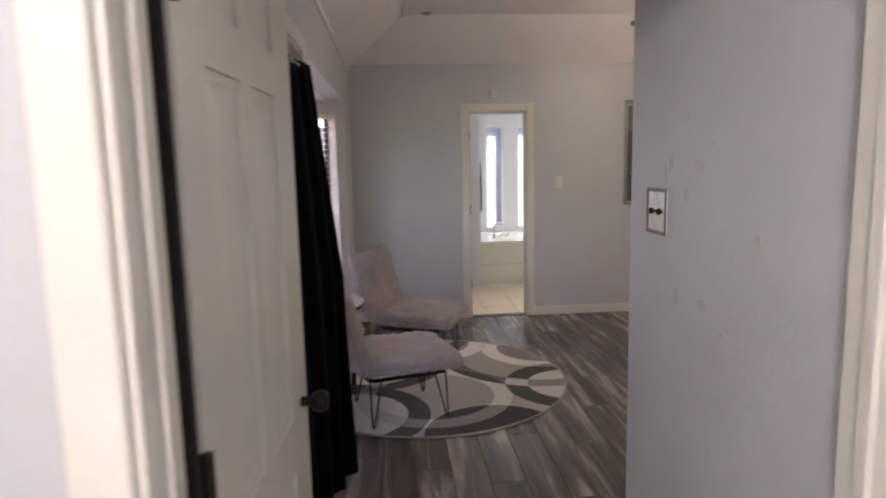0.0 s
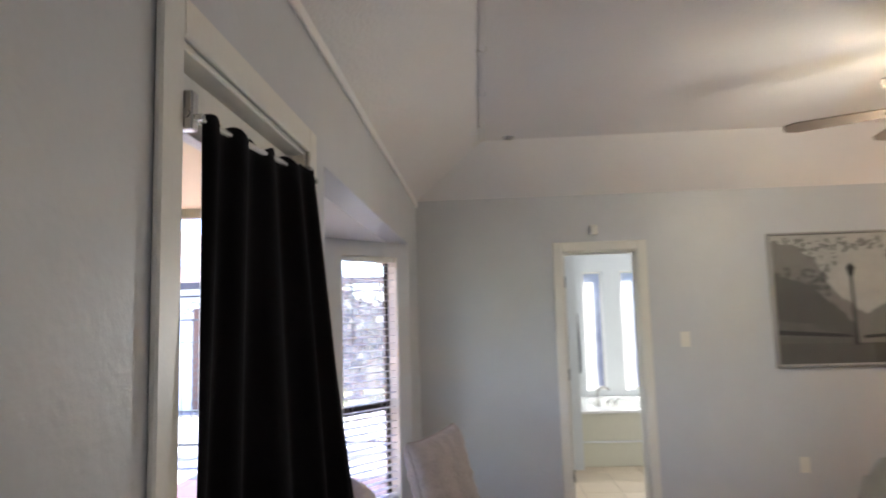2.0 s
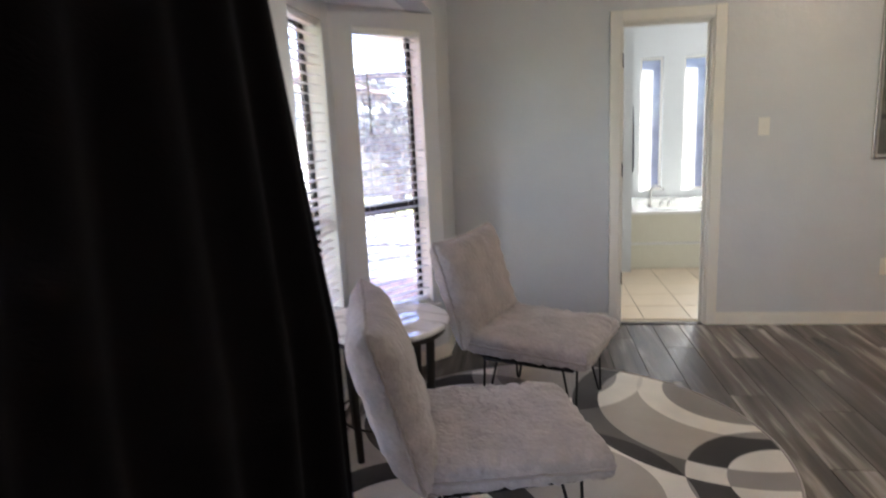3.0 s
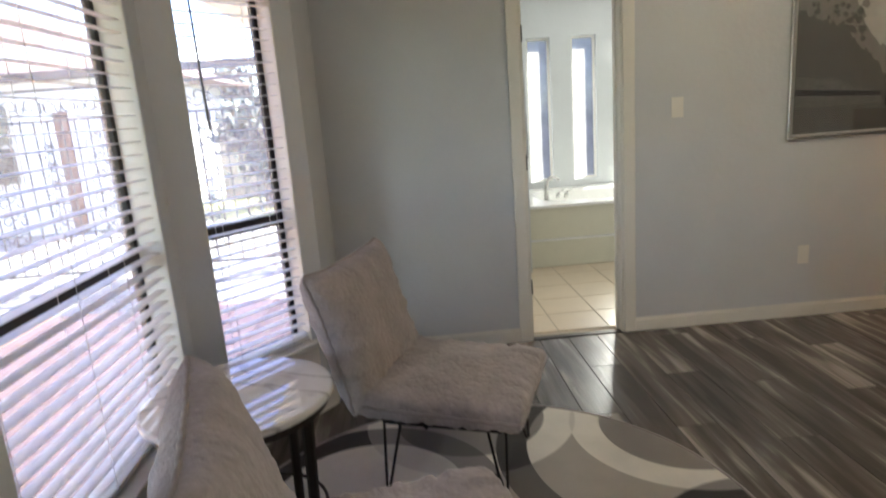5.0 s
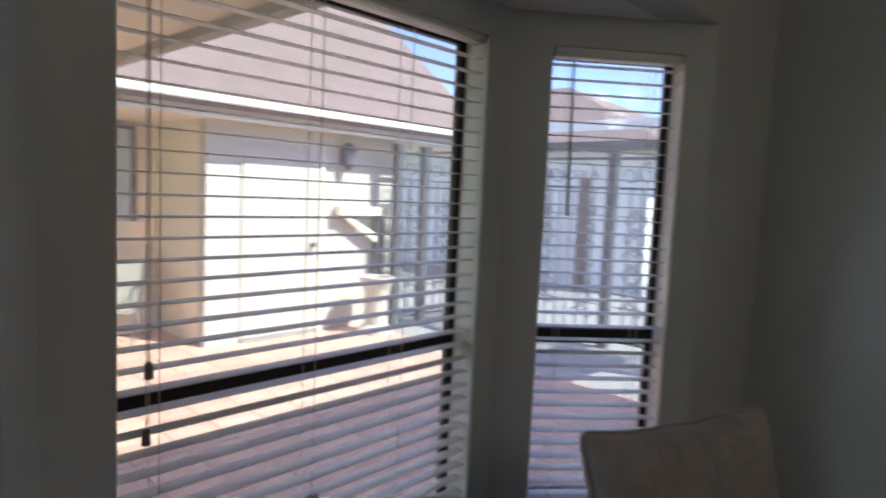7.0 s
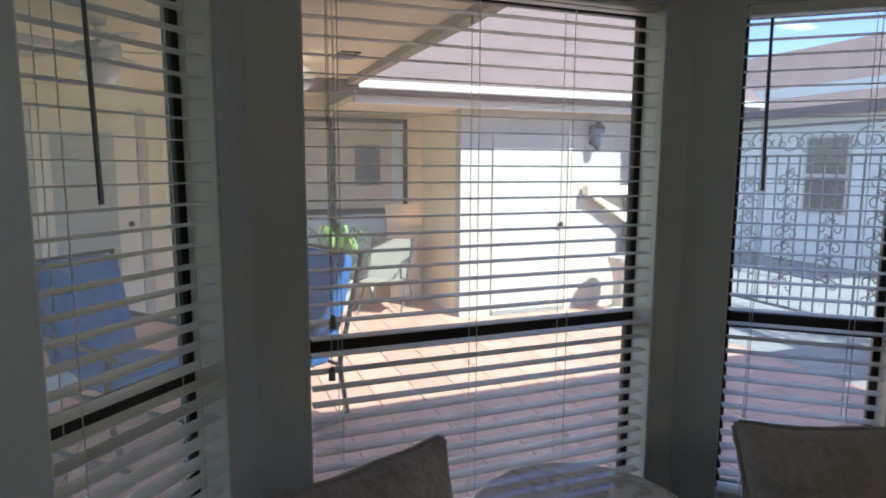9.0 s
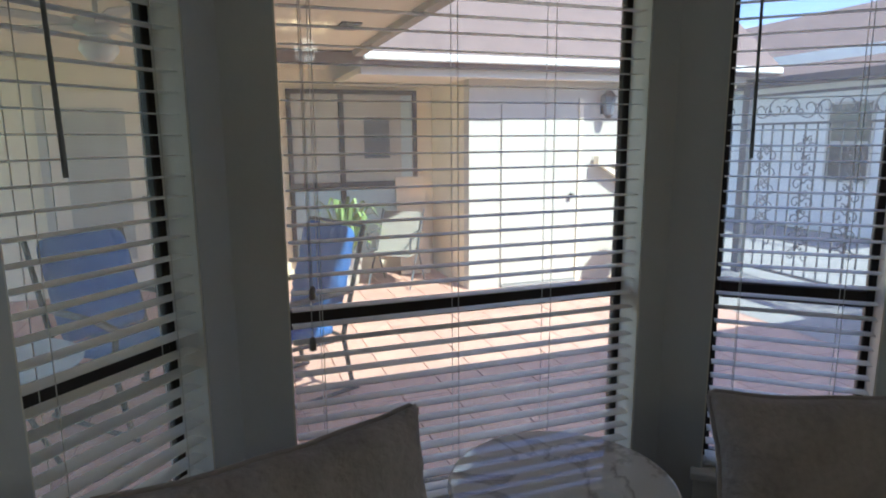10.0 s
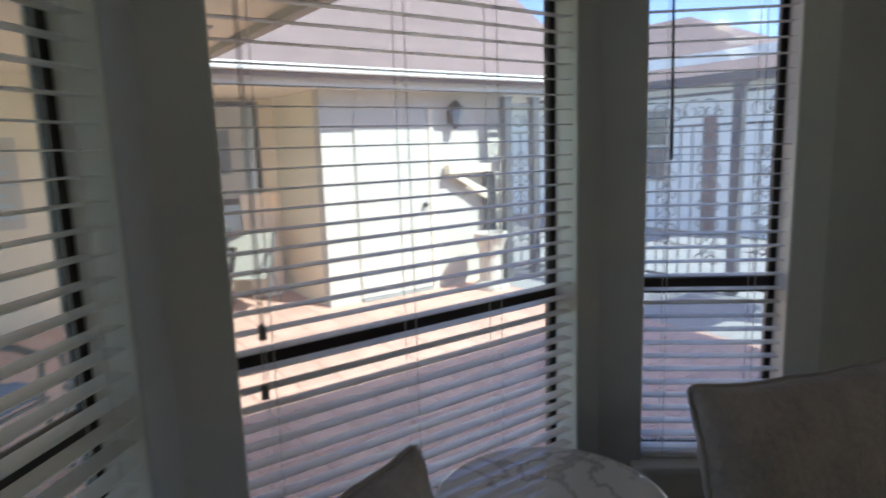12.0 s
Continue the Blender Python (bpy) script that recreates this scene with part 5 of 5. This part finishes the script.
def patio_chair(m, label):
    root = thing("patio_chair", label, "patio chair", m, "blue cushioned patio chairs")
    bm = cushion(nb(), 0.52, 0.54, 0.10)
    bmesh.ops.transform(bm, matrix=pose(0, 0, 0.43, 0, -3, 0), verts=bm.verts[:])
    part("seat_cushion", bm, M_BLUE, root, smooth=True)
    bm = cushion(nb(), 0.62, 0.54, 0.10)
    bmesh.ops.transform(bm, matrix=pose(-0.33, 0, 0.75, 0, 75, 0), verts=bm.verts[:])
    part("back_cushion", bm, M_BLUE, root, smooth=True)
    for y in (-0.30, 0.30):
        bm = nb()
        tube(bm, [(-0.46, y, 1.06), (-0.28, y, 0.38), (-0.34, y, 0.02)], 0.016, 8)
        tube(bm, [(-0.36, y, 0.66), (0.10, y, 0.64), (0.28, y, 0.60)], 0.020, 8)
        tube(bm, [(0.24, y, 0.61), (0.20, y, 0.36), (0.30, y, 0.02)], 0.016, 8)
        tube(bm, [(-0.30, y, 0.36), (0.24, y, 0.38)], 0.014, 8)
        tube(bm, [(-0.38, y, 0.02), (0.34, y, 0.02)], 0.014, 8)
        part("side_frame", bm, M_BRONZE, root, "dark metal side frame")
    bm = nb()
    for p in ((-0.46, 1.05), (-0.29, 0.37), (0.22, 0.37)):
        tube(bm, [(p[0], -0.30, p[1]), (p[0], 0.30, p[1])], 0.012, 8)
    part("cross_bar", bm, M_BRONZE, root)
    return root


patio_chair(pose(-3.12, 3.02, G + 0.012, 0, 0, 45), "blue cushioned patio chair with dark metal frame beside the fan")
patio_chair(pose(-3.10, 3.82, G + 0.012, 0, 0, -66), "blue cushioned patio chair with dark metal frame facing the window")
gt = thing("glass_table", "round glass patio table on a dark metal base", "table", pose(-2.35, 2.45, G + 0.012))
part("tabletop", lathe(nb(), [(0.44, 0.60), (0.45, 0.604), (0.44, 0.61)], n=40), M_PALEBLUE, gt, "pale glass top")
for k in range(3):
    a = radians(120 * k)
    part("leg", tube(nb(), [(0.10 * math.cos(a), 0.10 * math.sin(a), 0.6), (0.32 * math.cos(a), 0.32 * math.sin(a), 0.008)], 0.013, 8), M_BRONZE, gt)
# folding sling chair, leaning board, plant
fc = thing("folding_chair", "pale sling folding chair with thin metal frame", "chair", pose(-5.75, 5.30, G + 0.012, 0, 0, -35))
bm = nb()
for y in (-0.24, 0.24):
    tube(bm, [(-0.25, y, 0.80), (0.0, y, 0.36), (0.26, y, 0.01)], 0.010, 7)
    tube(bm, [(0.24, y, 0.42), (-0.05, y, 0.36), (-0.24, y, 0.01)], 0.010, 7)
    tube(bm, [(-0.18, y, 0.60), (0.22, y, 0.58), (0.24, y, 0.42)], 0.010, 7)
part("frame", bm, M_IRON, fc)
part("sling", box(nb(), (-0.06, -0.23, 0.345), (0.24, 0.23, 0.36), 0.004), M_SLING, fc, "pale fabric sling")
bk = box(nb(), (-0.008, -0.23, 0.0), (0.0, 0.23, 0.48), 0.003)
bmesh.ops.transform(bk, matrix=pose(-0.02, 0, 0.36, 0, -30, 0), verts=bk.verts[:])
part("back_sling", bk, M_SLING, fc, "pale fabric back")
lb = thing("leaning_board", "pale board leaning against the wall", "board", pose(-6.15, 5.62, G + 0.012, 0, -11, 0))
part("board", box(nb(), (0, -0.16, 0.0), (0.025, 0.20, 1.15), 0.004), M_SOFFIT, lb)
pot = thing("potted_plant", "leafy green plant in a pale pot", "plant", pose(-5.95, 4.78, G + 0.012))
part("pot", lathe(nb(), [(0.13, 0), (0.18, 0.30), (0.19, 0.33), (0.16, 0.33), (0.15, 0.28)], n=20), M_STUCCO, pot)
rnd = random.Random(5)
bm = nb()
for k in range(42):
    a, l, up = rnd.uniform(0, 6.28), rnd.uniform(0.3, 0.62), rnd.uniform(0.25, 0.7)
    d, sd_ = Vector((math.cos(a), math.sin(a), 0)), Vector((-math.sin(a), math.cos(a), 0))
    prev = None
    for q in range(5):
        u = q / 4
        c = d * (0.03 + l * u * 0.8) + Vector((0, 0, 0.30 + up * math.sin(u * 2.2)))
        w = 0.024 * math.sin(math.pi * (0.12 + 0.85 * u))
        cur = (bm.verts.new(c - sd_ * w), bm.verts.new(c + sd_ * w))
        if prev:
            bm.faces.new((prev[0], prev[1], cur[1], cur[0]))
        prev = cur
tagged(part("leaves", bm, M_LEAF, pot, "arching green leaves"), kind="stuff")


# iron fence with scrollwork
def spiral(bm, cx, cz, r, turn, start, y=0.0):
    pts = [(cx + r * (1 - 0.8 * k / 22) * math.cos(start + turn * k * 0.30), y, cz + r * (1 - 0.8 * k / 22) * math.sin(start + turn * k * 0.30)) for k in range(23)]
    tube(bm, pts, 0.0075, 5)


def fence_panel(w, h, m, label):
    root = thing("iron_fence_panel", label, "fence", m, "wrought iron fence panels")
    part("top_rail", box(nb(), (0.03, -0.015, h - 0.03), (w - 0.03, 0.015, h), 0.002), M_IRON, root)
    part("frieze_rail", box(nb(), (0.03, -0.012, h - 0.34), (w - 0.03, 0.012, h - 0.315), 0.002), M_IRON, root)
    part("bottom_rail", box(nb(), (0.03, -0.015, 0.08), (w - 0.03, 0.015, 0.11), 0.002), M_IRON, root)
    n = max(2, round((w - 0.06) / 0.135))
    step = (w - 0.06) / n
    for k in range(1, n):
        part("picket", box(nb(), (0.03 + k * step - 0.007, -0.007, 0.11), (0.03 + k * step + 0.007, 0.007, h - 0.34)), M_IRON, root)
    bm = nb()
    for z in (0.45, 1.42):
        box(bm, (0.03, -0.005, z), (w - 0.03, 0.005, z + 0.010))
    part("cross_bar", bm, M_IRON, root)
    bm = nb()
    k = 0
    x = 0.14
    while x < w - 0.1:
        spiral(bm, x, h - 0.175, 0.115, 1 if k % 2 else -1, 0.5 + k)
        spiral(bm, x + 0.10, h - 0.20, 0.06, -1 if k % 2 else 1, 2.0)
        x += 0.20
        k += 1
    columns = max(1, round((w - 0.2) / 0.42))
    for i in range(columns):
        c = w * (i + 0.5) / columns
        for q in range(7 if i % 2 else 6):
            z = 0.32 + 0.19 * q + (0.0 if i % 2 else 0.10)
            spiral(bm, c - 0.075, z, 0.072, 1, 0.2)
            spiral(bm, c + 0.075, z, 0.072, -1, 2.94)
            spiral(bm, c - 0.035, z + 0.095, 0.036, -1, 2.0)
            spiral(bm, c + 0.035, z + 0.095, 0.036, 1, 1.1)
    tagged(part("scrollwork", bm, M_IRON, root, "curled iron scrollwork"), kind="stuff")
    return root


def iron_post(x, y, h):
    root = thing("fence_post", "square grey iron fence post", "post", pose(x, y, G))
    part("shaft", box(nb(), (-0.05, -0.05, 0.0), (0.05, 0.05, h), 0.004), M_IRON, root)
    part("cap", box(nb(), (-0.06, -0.06, h), (0.06, 0.06, h + 0.03), 0.006), M_IRON, root)


for x, y in ((-4.95, 8.12), (-4.95, 8.56), (-4.95, 9.3), (-2.85, 9.3), (-0.8, 9.3)):
    iron_post(x, y, 2.10)
fence_panel(0.34, 2.05, pose(-4.95, 8.17, G, 0, 0, 90), "narrow iron trellis panel with scrolls by the white wall")
fence_panel(0.64, 2.05, pose(-4.95, 8.61, G, 0, 0, 90), "narrow iron trellis panel with scrolls by the white wall")
fence_panel(2.0, 2.05, pose(-4.90, 9.3, G), "iron fence panel with scroll frieze closing the courtyard")
fence_panel(1.95, 2.05, pose(-2.80, 9.3, G), "iron fence panel with scroll frieze closing the courtyard")
solid("fence_beam", box(nb(), (-5.1, 9.24, 1.982 + 0.03), (-0.7, 9.36, 2.10), 0.005), M_IRON, "grey beam along the fence top", "beam", "structure")

# neighbour house, trees, far ground
nh = thing("neighbour_house", "pale grey neighbour house with dark window and brown hip roof", "house", pose(0, 13.0, G))
part("wall", box(nb(), (-14, 0, 0), (-4.2, 5, 2.5)), M_NEIGHBOUR, nh)
wn_ = part("window", box(nb(), (-6.95, -0.03, 0.84), (-6.15, -0.002, 2.12), 0.004), M_STUCCO, nh)
for z0, z1 in ((0.88, 1.44), (1.50, 2.08)):
    part("pane", box(nb(), (-6.90, -0.036, z0), (-6.20, -0.031, z1)), M_DARKPANE, wn_)
dr = part("door", box(nb(), (-5.50, -0.04, 0.02), (-5.28, -0.002, 1.95), 0.004), M_REDDOOR, nh, "red front door")
bm = nb()
e = [bm.verts.new(p) for p in ((-15, -0.45, 2.44), (-3.6, -0.45, 2.44), (-3.6, 6, 2.44), (-15, 6, 2.44))]
r = [bm.verts.new(p) for p in ((-12, 2.7, 4.15), (-7.6, 2.7, 4.15))]
for q in ((e[0], e[1], r[1], r[0]), (e[1], e[2], r[1]), (e[2], e[3], r[0], r[1]), (e[3], e[0], r[0]), tuple(e)):
    bm.faces.new(q)
part("roof", bm, M_SHINGLE, nh, "brown shingle roof")
part("fascia", box(nb(), (-15, -0.64, 2.72), (-3.6, -0.602, 2.88)), M_GUTTER, nh, "white fascia")


def tree(x, y, h, seed):
    rnd = random.Random(seed)
    root = thing("tree", "leafy tree with thin branching limbs", "tree", pose(x, y, G - 0.04), "trees round the yard")
    bm = nb()
    tube(bm, [(0, 0, 0), (0.05, 0.02, h * 0.25), (-0.04, 0.05, h * 0.55), (0.03, 0, h * 0.9)], [0.13, 0.10, 0.06, 0.02], 8)
    tips = []
    for k in range(12):
        a, z = rnd.uniform(0, 6.28), h * rnd.uniform(0.3, 0.8)
        l = h * rnd.uniform(0.18, 0.36)
        t = (l * math.cos(a), l * math.sin(a), z + l * rnd.uniform(0.3, 0.8))
        tube(bm, [(0, 0, z), (t[0] * 0.5, t[1] * 0.5, z + (t[2] - z) * 0.4), t], [0.045, 0.03, 0.012], 6)
        tips.append(t)
    part("trunk", bm, M_BARK, root)
    verts, faces = [], []
    for t in tips + [(0, 0, h * 0.9)]:
        for k in range(90):
            c = Vector(t) + Vector((rnd.gauss(0, 1), rnd.gauss(0, 1), rnd.gauss(0, 0.8))) * h * 0.085
            u = Vector((rnd.uniform(-1, 1), rnd.uniform(-1, 1), rnd.uniform(-1, 1))).normalized() * 0.11
            v = u.orthogonal().normalized() * 0.06
            i = len(verts)
            verts += [c - u, c + v, c + u, c - v]
            faces.append((i, i + 1, i + 2, i + 3))
    me = bpy.data.meshes.new("crown")
    me.from_pydata([tuple(v) for v in verts], [], faces)
    me.materials.append(M_CROWN)
    ob = new("crown", me)
    ob.parent = root
    tagged(ob, kind="stuff")


for x, y, h, s_ in ((-2.6, 14.5, 2.0, 1), (-0.6, 15.5, 2.3, 2), (-3.8, 19, 2.8, 3), (0.6, 18.4, 3.2, 4), (3.3, 22.9, 5.6, 5), (5.2, 24.2, 6.0, 6), (-1.6, 17.5, 2.6, 7)):
    tree(x, y, h, s_)
yf = thing("yard_fence", "weathered grey board fence behind the bathroom", "fence", pose(-4.0, 16.5, G - 0.03))
for k in range(60):
    part("board", box(nb(), (k * 0.18, 0, 0), (k * 0.18 + 0.168, 0.02, 1.25 + 0.02 * (k % 3))), M_FENCE, yf)

# bathroom floor tiles
fb = bpy.data.objects["floor_bath"]
tile = finish(box(nb(), (0.0025, 0.0025, -0.006), (0.3275, 0.3275, 0.0), 0.002), "tile", M_TILE)
for i in range(8):
    for j in range(6):
        x, y = 0.60 + 0.33 * i, YN + 0.12 + 0.33 * j
        if y < 7.7 and x < 2.9:
            ob = new("tile", tile)
            ob.parent = fb
            ob.location = (x, y, 0)

# ---- floor planks, tiles, pavers ----
def pieces(name, mesh, spots, parent):
    for p in spots:
        ob = new(name, mesh)
        ob.parent = parent
        ob.location = p


floor_ob = bpy.data.objects["floor"]
PW, PL = 0.178, 1.22
plank = finish(box(nb(), (0.0012, 0.0012, -0.006), (PW - 0.0012, PL - 0.0012, 0.0), 0.0012), "plank", M_PLANK)
cut_planks = {}
for i in range(int((XE + 1.0) / PW) + 1):
    x = -1.0 + i * PW
    y = -1.4 + (i * 0.43 % 1.0) * PL
    while y < YN - 0.02:
        end = min(y + PL, YN - 0.001)
        low = y
        if x + PW > 0.80 and low < 1.62:
            low = 1.62 if x > 0.80 else low
        if end - low > 0.03 and (y + PL > 0.2 or -1.0 < x < 1.2) and (x > XW - 0.1 or 2.9 < y + PL and y < 5.4):
            size = round(end - low, 2)
            if size < round(PL, 2) and size not in cut_planks:
                cut_planks[size] = finish(box(nb(), (0.0012, 0.0012, -0.006), (PW - 0.0012, size - 0.0012, 0.0), 0.0012), "plank", M_PLANK)
            pieces("plank", cut_planks.get(size, plank), [(x, low, 0)], floor_ob)
        y += PL
patio_ob = bpy.data.objects["patio_bed"]
TS = 0.305
paver = finish(box(nb(), (0.003, 0.003, -0.006), (TS - 0.003, TS - 0.003, 0.012), 0.003), "paver", M_BRICK)
spots = [(-6.4 + i * TS, 3.0 + j * TS, G - 0.006) for i in range(int(5.3 / TS)) for j in range(16)]
pieces("paver", paver, spots[:300], patio_ob)
bm = nb()
for i in range(int(5.3 / TS)):
    for j in range(25):
        x, y = -6.4 + i * TS, 0.3 + j * TS
        if not any(abs(x - p[0]) < 0.01 and abs(y - p[1]) < 0.15 for p in spots[:300]):
            box(bm, (x + 0.003, y + 0.003, G - 0.006), (x + TS - 0.003, y + TS - 0.003, G + 0.005))
ob = part("paver_field", bm, M_BRICK, patio_ob)
tagged(ob, kind="stuff")
